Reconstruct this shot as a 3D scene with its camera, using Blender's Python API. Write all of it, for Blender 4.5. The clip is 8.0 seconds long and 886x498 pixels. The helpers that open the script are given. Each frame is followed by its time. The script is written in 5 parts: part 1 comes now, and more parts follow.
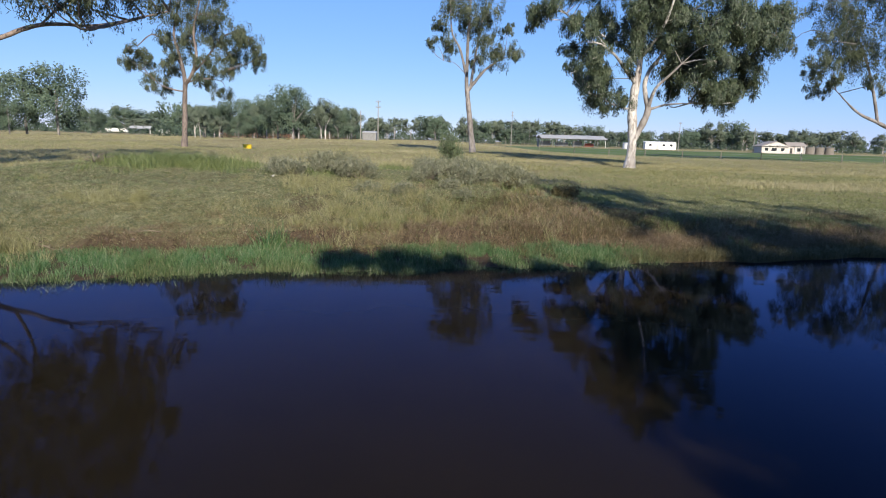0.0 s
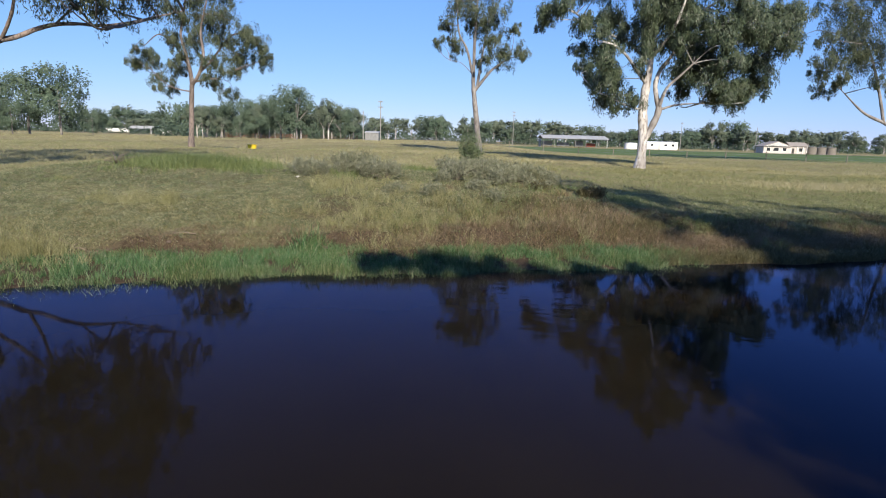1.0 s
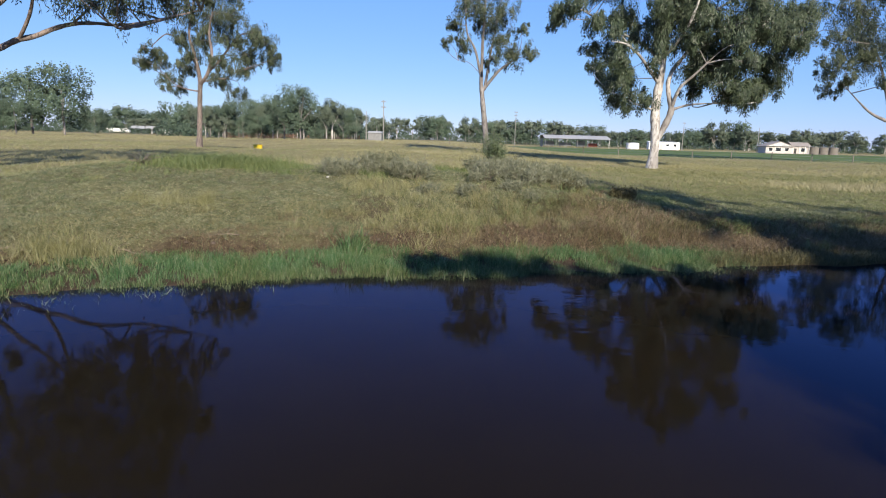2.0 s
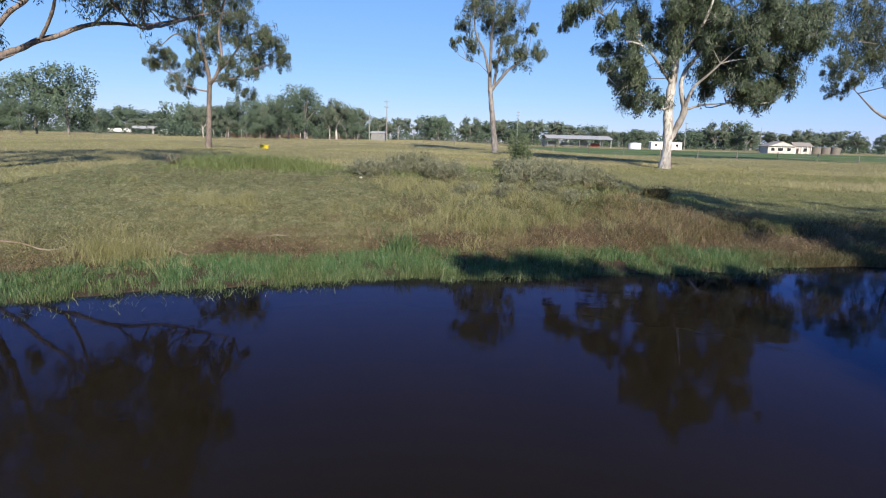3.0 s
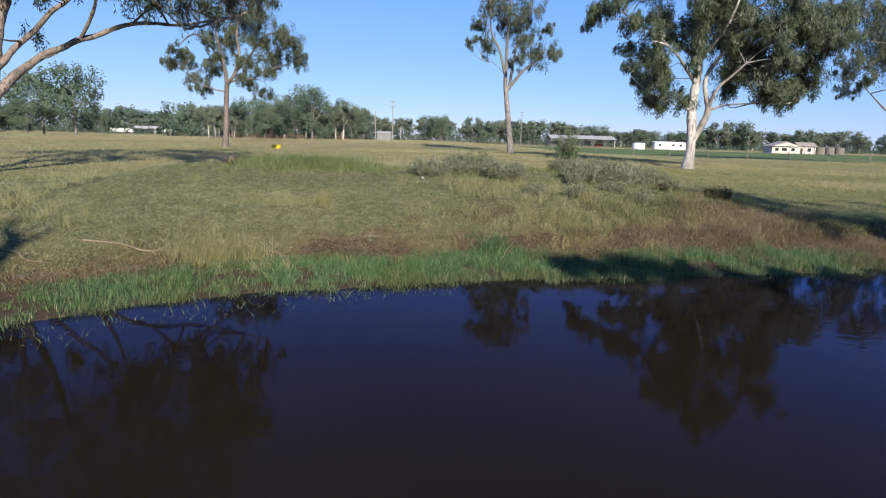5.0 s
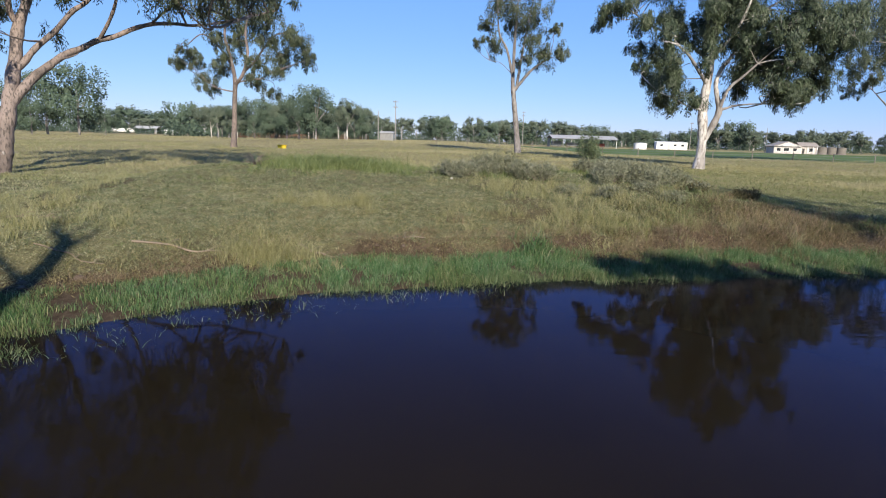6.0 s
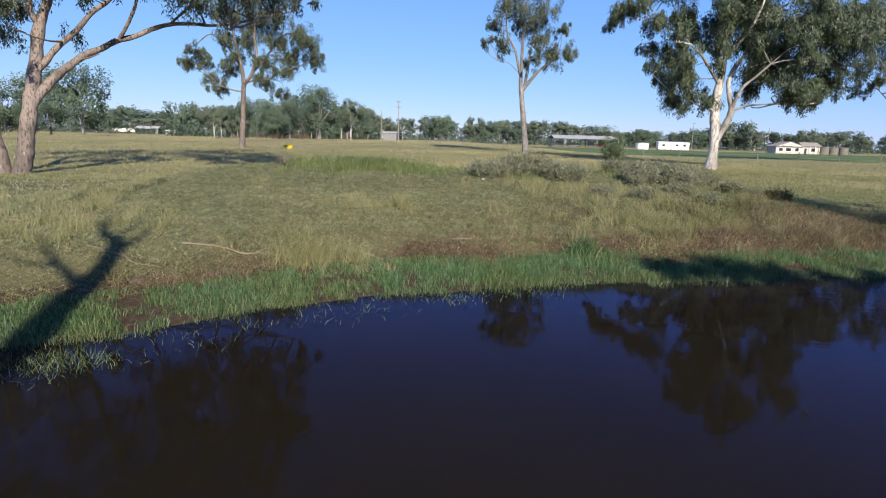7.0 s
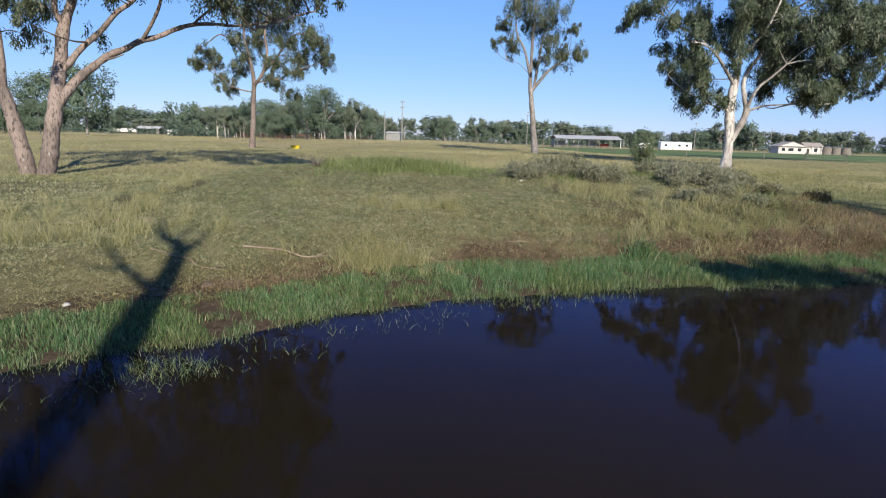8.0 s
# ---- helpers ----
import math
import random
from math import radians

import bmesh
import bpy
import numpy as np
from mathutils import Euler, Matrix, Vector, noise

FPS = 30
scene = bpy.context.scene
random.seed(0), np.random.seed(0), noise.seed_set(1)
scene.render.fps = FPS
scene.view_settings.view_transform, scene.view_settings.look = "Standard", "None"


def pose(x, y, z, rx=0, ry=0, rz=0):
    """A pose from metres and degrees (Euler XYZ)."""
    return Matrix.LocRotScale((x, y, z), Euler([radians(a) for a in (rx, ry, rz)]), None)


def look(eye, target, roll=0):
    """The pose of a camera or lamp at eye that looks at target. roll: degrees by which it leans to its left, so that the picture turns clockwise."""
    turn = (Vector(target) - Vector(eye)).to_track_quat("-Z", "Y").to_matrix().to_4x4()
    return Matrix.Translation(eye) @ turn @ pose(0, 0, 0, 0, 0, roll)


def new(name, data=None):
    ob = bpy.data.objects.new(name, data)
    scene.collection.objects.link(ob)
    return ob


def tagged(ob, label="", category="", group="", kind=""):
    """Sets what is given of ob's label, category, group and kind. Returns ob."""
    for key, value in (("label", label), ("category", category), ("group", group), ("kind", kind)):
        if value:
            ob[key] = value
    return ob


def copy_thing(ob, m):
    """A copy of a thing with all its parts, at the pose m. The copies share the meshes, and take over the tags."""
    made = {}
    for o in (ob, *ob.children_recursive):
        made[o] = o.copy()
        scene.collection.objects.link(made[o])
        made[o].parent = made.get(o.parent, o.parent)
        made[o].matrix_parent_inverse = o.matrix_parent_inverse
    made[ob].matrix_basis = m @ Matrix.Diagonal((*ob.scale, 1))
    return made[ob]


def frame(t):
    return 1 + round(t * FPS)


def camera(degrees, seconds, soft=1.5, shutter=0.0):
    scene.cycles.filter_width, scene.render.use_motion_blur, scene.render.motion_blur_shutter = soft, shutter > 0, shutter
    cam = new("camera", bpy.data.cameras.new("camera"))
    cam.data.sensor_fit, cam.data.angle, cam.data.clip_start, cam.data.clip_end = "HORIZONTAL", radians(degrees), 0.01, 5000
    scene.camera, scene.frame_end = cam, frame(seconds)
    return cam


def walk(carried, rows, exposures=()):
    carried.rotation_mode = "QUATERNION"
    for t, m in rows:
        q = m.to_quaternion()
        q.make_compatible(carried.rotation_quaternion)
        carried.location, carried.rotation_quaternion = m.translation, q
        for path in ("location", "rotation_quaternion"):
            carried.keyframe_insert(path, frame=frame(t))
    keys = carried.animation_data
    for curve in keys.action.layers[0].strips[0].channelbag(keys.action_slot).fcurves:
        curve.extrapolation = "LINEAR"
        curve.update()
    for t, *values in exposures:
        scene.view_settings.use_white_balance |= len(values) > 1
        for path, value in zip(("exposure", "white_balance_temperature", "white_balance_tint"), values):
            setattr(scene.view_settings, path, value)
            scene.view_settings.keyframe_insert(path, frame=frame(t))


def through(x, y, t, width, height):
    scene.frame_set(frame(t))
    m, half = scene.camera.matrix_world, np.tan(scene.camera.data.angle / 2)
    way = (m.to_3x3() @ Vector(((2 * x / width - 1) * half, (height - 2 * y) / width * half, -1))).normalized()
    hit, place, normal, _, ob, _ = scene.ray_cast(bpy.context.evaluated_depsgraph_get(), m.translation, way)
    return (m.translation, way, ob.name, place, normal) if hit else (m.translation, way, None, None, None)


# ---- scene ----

# ---------------------------------------------------------------- camera
cam = camera(73.4, 8.0, soft=1.1)
TILT, LEAN = 10.4, 1.6
PATH = [
    (0.0, 0.000, 0.000, 1.900), (0.5, -0.271, 0.052, 1.894), (1.0, -0.631, 0.125, 1.893), (1.5, -0.990, 0.198, 1.883),
    (3.0, -2.184, 0.281, 1.865), (3.5, -2.549, 0.301, 1.856), (4.0, -2.942, 0.333, 1.842), (4.5, -3.306, 0.331, 1.832),
    (6.0, -4.361, 0.313, 1.823), (6.5, -4.700, 0.337, 1.817), (7.0, -5.107, 0.375, 1.818), (7.5, -5.513, 0.409, 1.821),
    (8.0, -6.000, 0.470, 1.822),
]
AHEAD = Vector((0, math.cos(radians(TILT)), -math.sin(radians(TILT))))
walk(cam, [(t, look((x, y, z), Vector((x, y, z)) + AHEAD, LEAN)) for t, x, y, z in PATH])

# ---------------------------------------------------------------- light
SUN_HIGH = 28.0                      # elevation, degrees
SHADE = Vector((-0.24, 0.97, 0)).normalized()   # the way shadows fall on the ground
sun = new("sun", bpy.data.lights.new("sun", "SUN"))
sun.data.energy, sun.data.angle, sun.data.color = 5.0, radians(0.53), (1.0, 0.91, 0.76)
sun_way = SHADE * math.cos(radians(SUN_HIGH)) - Vector((0, 0, math.sin(radians(SUN_HIGH))))
sun.rotation_mode = "QUATERNION"
sun.rotation_quaternion = sun_way.to_track_quat("-Z", "Y")
sun.location = (20, -40, 40)

world = bpy.data.worlds.new("sky")
scene.world = world
world.use_nodes = True
wn = world.node_tree
wn.nodes.clear()
sky = wn.nodes.new("ShaderNodeTexSky")
sky.sky_type, sky.sun_disc = "NISHITA", False
sky.sun_elevation, sky.sun_rotation = radians(SUN_HIGH), math.atan2(-SHADE.x, -SHADE.y)
sky.air_density, sky.dust_density, sky.ozone_density, sky.altitude = 1.0, 0.0, 3.0, 0
wb = wn.nodes.new("ShaderNodeBackground")
wb.inputs["Strength"].default_value = 0.0643
wo = wn.nodes.new("ShaderNodeOutputWorld")
tint = wn.nodes.new("ShaderNodeVectorMath")     # clear dry air: the blue of the sky is nearly even down to the horizon
tint.operation = "MULTIPLY_ADD"
tint.inputs[1].default_value, tint.inputs[2].default_value = (0.52, 0.48, 0.25), (0.66, 2.2, 7.6)
wn.links.new(sky.outputs[0], tint.inputs[0])
way = wn.nodes.new("ShaderNodeTexCoord")         # and deepens smoothly overhead
part_z = wn.nodes.new("ShaderNodeSeparateXYZ")
deep = wn.nodes.new("ShaderNodeMapRange")
deep.interpolation_type = "SMOOTHSTEP"
for k, v in ((1, 0.30), (2, 1.0), (3, 1.0), (4, 0.42)):
    deep.inputs[k].default_value = v
zenith = wn.nodes.new("ShaderNodeVectorMath")
zenith.operation = "SCALE"
wn.links.new(way.outputs["Generated"], part_z.inputs[0])
wn.links.new(part_z.outputs["Z"], deep.inputs[0])
wn.links.new(tint.outputs[0], zenith.inputs[0])
wn.links.new(deep.outputs[0], zenith.inputs["Scale"])
wn.links.new(zenith.outputs[0], wb.inputs[0])
wn.links.new(wb.outputs[0], wo.inputs[0])
scene.view_settings.exposure = 0.8


# ---------------------------------------------------------------- materials
def nodes(name):
    m = bpy.data.materials.new(name)
    m.use_nodes = True
    t = m.node_tree
    return m, t, t.nodes["Principled BSDF"], t.nodes["Material Output"]


def ramp(t, fac, stops):
    r = t.nodes.new("ShaderNodeValToRGB")
    while len(r.color_ramp.elements) < len(stops):
        r.color_ramp.elements.new(0.5)
    for e, (p, c) in zip(r.color_ramp.elements, stops):
        e.position, e.color = p, (*c, 1)
    t.links.new(fac, r.inputs[0])
    return r.outputs[0]


def coords(t, scale=(1, 1, 1)):
    g = t.nodes.new("ShaderNodeNewGeometry")
    m = t.nodes.new("ShaderNodeMapping")
    m.inputs["Scale"].default_value = scale
    t.links.new(g.outputs["Position"], m.inputs[0])
    return m.outputs[0]


def grain(t, vec, scale, detail=4.0, rough=0.6):
    n = t.nodes.new("ShaderNodeTexNoise")
    n.inputs["Scale"].default_value, n.inputs["Detail"].default_value, n.inputs["Roughness"].default_value = scale, detail, rough
    t.links.new(vec, n.inputs["Vector"])
    return n.outputs["Fac"]


def blend(t, fac, a, b, how="MIX"):
    m = t.nodes.new("ShaderNodeMix")
    m.data_type, m.blend_type = "RGBA", how
    for sock, v in ((m.inputs[0], fac), (m.inputs[6], a), (m.inputs[7], b)):
        if isinstance(v, (int, float)):
            sock.default_value = v
        elif isinstance(v, tuple):
            sock.default_value = (*v, 1)
        else:
            t.links.new(v, sock)
    return m.outputs[2]


def relief(t, bsdf, height, strength, distance):
    b = t.nodes.new("ShaderNodeBump")
    b.inputs["Strength"].default_value, b.inputs["Distance"].default_value = strength, distance
    t.links.new(height, b.inputs["Height"])
    t.links.new(b.outputs[0], bsdf.inputs["Normal"])


def blade_material(name, stops, through=0.35, rough=0.55, patch=0.25, patch_scale=0.6, tone=(0.9, 0.8, 0.45), clump=0.0):
    """Leaves and grass: every blade takes its own tone, patches of them drift together, some light comes through."""
    m, t, b, out = nodes(name)
    g = t.nodes.new("ShaderNodeNewGeometry")
    c = ramp(t, g.outputs["Random Per Island"], stops)
    n = grain(t, coords(t), patch_scale, 3)
    c = blend(t, ramp(t, n, [(0.42, (0, 0, 0)), (0.62, (patch,) * 3)]), c, tone, "MULTIPLY")
    t.links.new(c, b.inputs["Base Color"])
    b.inputs["Roughness"].default_value = rough
    b.inputs["Specular IOR Level"].default_value = 0.3
    tr = t.nodes.new("ShaderNodeBsdfTranslucent")
    t.links.new(c, tr.inputs[0])
    if clump:                                   # leaves packed in a clump face outwards together
        a, mul, unit = t.nodes.new("ShaderNodeAttribute"), t.nodes.new("ShaderNodeVectorMath"), t.nodes.new("ShaderNodeVectorMath")
        a.attribute_name, mul.operation, unit.operation = "outward", "MULTIPLY_ADD", "NORMALIZE"
        mul.inputs[1].default_value = (clump,) * 3
        tf = t.nodes.new("ShaderNodeVectorTransform")
        tf.vector_type, tf.convert_from, tf.convert_to = "NORMAL", "OBJECT", "WORLD"
        t.links.new(a.outputs["Vector"], tf.inputs[0])
        t.links.new(tf.outputs[0], mul.inputs[0])
        t.links.new(g.outputs["Normal"], mul.inputs[2])
        t.links.new(mul.outputs[0], unit.inputs[0])
        for n in (b, tr):
            t.links.new(unit.outputs[0], n.inputs["Normal"])
    mx = t.nodes.new("ShaderNodeMixShader")
    mx.inputs[0].default_value = through
    t.links.new(b.outputs[0], mx.inputs[1])
    t.links.new(tr.outputs[0], mx.inputs[2])
    t.links.new(mx.outputs[0], out.inputs[0])
    return m


def plain_material(name, dark, light, scale=3.0, rough=0.6, metal=0.0, bump=0.2, stretch=(1, 1, 1), depth=0.01):
    m, t, b, out = nodes(name)
    v = coords(t, stretch)
    n = grain(t, v, scale, 5)
    fine = grain(t, v, scale * 9, 3)
    c = ramp(t, n, [(0.3, dark), (0.7, light)])
    c = blend(t, 0.25, c, ramp(t, fine, [(0.3, tuple(x * 0.6 for x in dark)), (0.7, light)]))
    t.links.new(c, b.inputs["Base Color"])
    b.inputs["Roughness"].default_value, b.inputs["Metallic"].default_value = rough, metal
    relief(t, b, fine, bump, depth)
    return m


def bark_material(name, pale, grey, stain, flake=7.0):
    m, t, b, out = nodes(name)
    v = coords(t, (1, 1, 0.35))
    big = grain(t, v, 0.9, 4)
    fine = grain(t, v, flake, 5, 0.65)
    c = ramp(t, big, [(0.42, grey), (0.56, pale), (0.8, pale)])
    if flake > 8:                               # pale lichen on the flaking bark
        c = blend(t, ramp(t, grain(t, v, 4.0, 3), [(0.64, (0, 0, 0)), (0.68, (0.7,) * 3)]), c, (0.40, 0.38, 0.36))
    c = blend(t, ramp(t, fine, [(0.50, (0, 0, 0)), (0.62, (0.85,) * 3)]), c, stain)
    t.links.new(c, b.inputs["Base Color"])
    b.inputs["Roughness"].default_value = 0.75
    relief(t, b, fine, 0.8, 0.05)
    return m


def ground_material():
    m, t, b, out = nodes("grassland")
    v = coords(t)
    a = t.nodes.new("ShaderNodeAttribute")
    a.attribute_name = "cover"          # x: bare mud and dark between slope tussocks, y: sown crop, z: dry pasture
    sep = t.nodes.new("ShaderNodeSeparateColor")
    t.links.new(a.outputs["Color"], sep.inputs[0])
    big, mid, fine = grain(t, v, 0.12, 4), grain(t, v, 0.9, 5), grain(t, v, 14.0, 5, 0.7)
    green = ramp(t, fine, [(0.3, (0.035, 0.035, 0.0192)), (0.5, (0.099, 0.097, 0.054)), (0.7, (0.192, 0.180, 0.111))])
    dry = ramp(t, fine, [(0.3, (0.156, 0.134, 0.067)), (0.7, (0.311, 0.269, 0.148))])
    speck = grain(t, v, 55.0, 3, 0.7)
    green = blend(t, 0.55, green, ramp(t, speck, [(0.38, (0.0192, 0.020, 0.0096)), (0.52, (0.096, 0.093, 0.048)), (0.68, (0.216, 0.195, 0.120))]))
    c = blend(t, ramp(t, mid, [(0.45, (0, 0, 0)), (0.70, (0.35,) * 3)]), green, dry)
    c = blend(t, sep.outputs[2], c, blend(t, ramp(t, big, [(0.30, (0.55,) * 3), (0.6, (1, 1, 1))]), green, dry))
    c = blend(t, sep.outputs[1], c, ramp(t, big, [(0.3, (0.074, 0.117, 0.044)), (0.7, (0.106, 0.145, 0.060))]))
    mud = ramp(t, fine, [(0.3, (0.024, 0.0170, 0.0113)), (0.7, (0.088, 0.065, 0.044))])
    c = blend(t, sep.outputs[0], c, mud)
    t.links.new(c, b.inputs["Base Color"])
    b.inputs["Roughness"].default_value = 0.9
    b.inputs["Specular IOR Level"].default_value = 0.05
    relief(t, b, fine, 0.45, 0.04)
    return m


def water_material():
    """Muddy water: a dark brown body under a bluish sheen that grows towards the far shore."""
    m, t, b, out = nodes("dam_water")
    t.nodes.remove(b)
    v = coords(t)
    body = t.nodes.new("ShaderNodeSubsurfaceScattering")   # light spreads in the murk
    body.falloff = "BURLEY"
    body.inputs["Scale"].default_value, body.inputs["Radius"].default_value = 0.45, (1.0, 0.85, 0.6)
    t.links.new(ramp(t, grain(t, v, 0.5, 3), [(0.3, (0.0099, 0.0075, 0.0040)), (0.7, (0.0126, 0.0095, 0.0052))]), body.inputs[0])
    sheen = t.nodes.new("ShaderNodeBsdfGlossy")
    sheen.inputs["Color"].default_value, sheen.inputs["Roughness"].default_value = (0.44, 0.54, 1.0, 1), 0.03
    w = grain(t, coords(t, (1.0, 2.6, 1.0)), 2.2, 3, 0.5)
    gate = ramp(t, grain(t, v, 0.22, 2), [(0.42, (0.03,) * 3), (0.68, (0.38,) * 3)])
    mul = t.nodes.new("ShaderNodeMath")
    mul.operation = "MULTIPLY"
    t.links.new(w, mul.inputs[0])
    t.links.new(gate, mul.inputs[1])
    relief(t, sheen, mul.outputs[0], 0.35, 0.02)
    fr = t.nodes.new("ShaderNodeFresnel")
    fr.inputs["IOR"].default_value = 1.08
    gain = t.nodes.new("ShaderNodeMath")
    gain.operation, gain.inputs[1].default_value = "MULTIPLY", 1.65
    t.links.new(fr.outputs[0], gain.inputs[0])
    mx = t.nodes.new("ShaderNodeMixShader")
    t.links.new(gain.outputs[0], mx.inputs[0])
    t.links.new(body.outputs[0], mx.inputs[1])
    t.links.new(sheen.outputs[0], mx.inputs[2])
    t.links.new(mx.outputs[0], out.inputs[0])
    return m


M_GROUND, M_WATER = ground_material(), water_material()
M_LAWN = blade_material("pasture_blade", [(0.0, (0.080, 0.096, 0.046)), (0.45, (0.220, 0.236, 0.127)), (0.8, (0.335, 0.335, 0.206)), (1.0, (0.480, 0.447, 0.306))], 0.3, 0.55, 0.6, 2.0, (0.88, 0.83, 0.68))
M_TUFT = blade_material("tuft_blade", [(0.0, (0.058, 0.078, 0.037)), (0.6, (0.172, 0.200, 0.106)), (1.0, (0.295, 0.300, 0.178))], 0.3, 0.55, 0.5, 1.2, (0.9, 0.85, 0.68))
M_LAWN_FAR = blade_material("far_pasture_blade", [(0.0, (0.145, 0.166, 0.069)), (1.0, (0.223, 0.233, 0.110))], 0.3, 0.6, 0.5, 0.25, (0.86, 0.84, 0.66))
# Scrub tones kept dark to carry the shade between tussocks as well.
M_SCRUB = blade_material("scrub_blade_with_shade", [(0.0, (0.041, 0.042, 0.0184)), (0.6, (0.099, 0.093, 0.042)), (1.0, (0.191, 0.166, 0.085))], 0.2, 0.6, 0.5, 1.3, (0.8, 0.7, 0.6))
M_DRY = blade_material("dry_stalk", [(0.0, (0.134, 0.131, 0.049)), (0.5, (0.240, 0.212, 0.095)), (1.0, (0.368, 0.318, 0.170))], 0.25, 0.55, 0.5, 0.5, (0.80, 0.74, 0.5))
M_STRAW = blade_material("straw", [(0.0, (0.247, 0.230, 0.124)), (0.5, (0.304, 0.276, 0.156)), (1.0, (0.375, 0.336, 0.205))], 0.25, 0.55, 0.5, 0.15, (0.74, 0.80, 0.55))
M_RUST = blade_material("rusty_sedge", [(0.0, (0.095, 0.065, 0.040)), (0.5, (0.170, 0.122, 0.074)), (1.0, (0.297, 0.226, 0.152))], 0.25, 0.6, 0.5, 1.4, (0.75, 0.75, 0.6))
M_FEATHER = blade_material("pale_tussock", [(0.0, (0.141, 0.152, 0.060)), (0.5, (0.255, 0.247, 0.117)), (1.0, (0.396, 0.361, 0.212))], 0.3, 0.55, 0.4, 0.9, (0.82, 0.80, 0.6))
M_OLIVE = blade_material("olive_stalk", [(0.0, (0.065, 0.066, 0.028)), (0.5, (0.163, 0.150, 0.071)), (1.0, (0.325, 0.279, 0.156))], 0.25, 0.6, 0.6, 0.9, (0.75, 0.68, 0.5))
M_REED = blade_material("water_grass", [(0.0, (0.036, 0.082, 0.030)), (0.5, (0.076, 0.165, 0.062)), (0.82, (0.155, 0.240, 0.112)), (1.0, (0.295, 0.322, 0.195))], 0.35, 0.45, 0.6, 1.0, (1.05, 0.80, 0.62))
M_REED_PALE = blade_material("drowned_grass", [(0.0, (0.036, 0.062, 0.022)), (0.5, (0.088, 0.140, 0.056)), (0.8, (0.172, 0.215, 0.105)), (1.0, (0.295, 0.305, 0.182))], 0.35, 0.45, 0.5, 1.0, (1.0, 0.85, 0.62))
M_WEED = blade_material("green_weed", [(0.0, (0.095, 0.131, 0.046)), (1.0, (0.219, 0.255, 0.110))])
M_SAGE = blade_material("silver_shrub_leaf", [(0.0, (0.124, 0.131, 0.083)), (0.7, (0.191, 0.194, 0.131)), (1.0, (0.269, 0.269, 0.191))], 0.2, 0.6, 0.5, 0.9, (0.75, 0.74, 0.55))
M_BUSH = blade_material("bush_leaf", [(0.0, (0.081, 0.117, 0.065)), (1.0, (0.170, 0.205, 0.117))], 0.3)
M_LEAF = blade_material("gum_leaf", [(0.0, (0.031, 0.047, 0.027)), (0.6, (0.065, 0.090, 0.051)), (1.0, (0.142, 0.166, 0.106))], 0.22, 0.42, 0.35, 0.5, (0.85, 0.85, 0.7), 1.0)
M_LEAF_GREY = blade_material("grey_gum_leaf", [(0.0, (0.037, 0.052, 0.028)), (0.6, (0.074, 0.093, 0.052)), (1.0, (0.141, 0.157, 0.095))], 0.22, 0.42, 0.35, 0.5, (0.88, 0.86, 0.75), 1.0)
# Distant leaf colours are bluer and greyer: air haze is mixed into them.
M_HAZE_LEAF = blade_material("far_leaf_haze", [(0.0, (0.067, 0.099, 0.069)), (0.7, (0.090, 0.127, 0.089)), (1.0, (0.117, 0.152, 0.110))], 0.4, 0.75, 0.4, 0.12, (0.85, 0.85, 0.75))
M_HAZE_CROWN = blade_material("far_crown_haze", [(0.0, (0.074, 0.112, 0.074)), (0.7, (0.110, 0.152, 0.103)), (1.0, (0.152, 0.192, 0.138))], 0.25, 0.8, 0.5, 0.10, (0.80, 0.86, 0.80), 1.5)
M_HAZE_OPEN_CROWN = blade_material("far_open_crown_haze", [(0.0, (0.099, 0.129, 0.092)), (0.7, (0.138, 0.170, 0.124)), (1.0, (0.187, 0.216, 0.164))], 0.25, 0.8, 0.4, 0.10, (0.85, 0.86, 0.80), 1.3)
M_BARK = bark_material("white_bark", (0.513, 0.484, 0.456), (0.237, 0.218, 0.204), (0.142, 0.119, 0.104))
M_BARK_GREY = bark_material("grey_bark", (0.233, 0.212, 0.201), (0.134, 0.120, 0.113), (0.071, 0.057, 0.049))
M_BARK_PINK = bark_material("pink_bark", (0.219, 0.170, 0.148), (0.127, 0.099, 0.086), (0.034, 0.027, 0.023), 15.0)
M_TWIG = plain_material("twig", (0.092, 0.071, 0.057), (0.177, 0.141, 0.113), 4)
M_ROOF = plain_material("zinc_roof", (0.289, 0.289, 0.289), (0.391, 0.391, 0.391), 0.5, 0.65, 0.0)
M_WHITE = plain_material("white_paint", (0.700, 0.690, 0.660), (0.800, 0.790, 0.770), 0.8, 0.5)
M_CREAM = plain_material("cream_wall", (0.416, 0.365, 0.340), (0.510, 0.459, 0.425), 0.8, 0.6)
M_TILE = plain_material("beige_roof", (0.226, 0.198, 0.177), (0.311, 0.276, 0.247), 1.5, 0.7)
M_DARK = plain_material("dark_opening", (0.0106, 0.0099, 0.0092), (0.025, 0.023, 0.021), 2, 0.5)
M_STEEL = plain_material("weathered_steel", (0.141, 0.141, 0.141), (0.240, 0.240, 0.240), 2, 0.5, 0.4)
M_POST = plain_material("fence_timber", (0.113, 0.092, 0.078), (0.226, 0.198, 0.170), 3, 0.85)
M_POLE = plain_material("weathered_pole", (0.184, 0.177, 0.163), (0.297, 0.283, 0.269), 3, 0.85)
M_TANK = plain_material("concrete", (0.113, 0.099, 0.085), (0.184, 0.163, 0.141), 1.5, 0.85)
M_YELLOW = plain_material("yellow_plastic", (0.666, 0.450, 0.0135), (0.720, 0.522, 0.027), 1.5, 0.4)
M_RAIL = plain_material("rusty_rail", (0.141, 0.053, 0.032), (0.240, 0.106, 0.064), 2, 0.8)
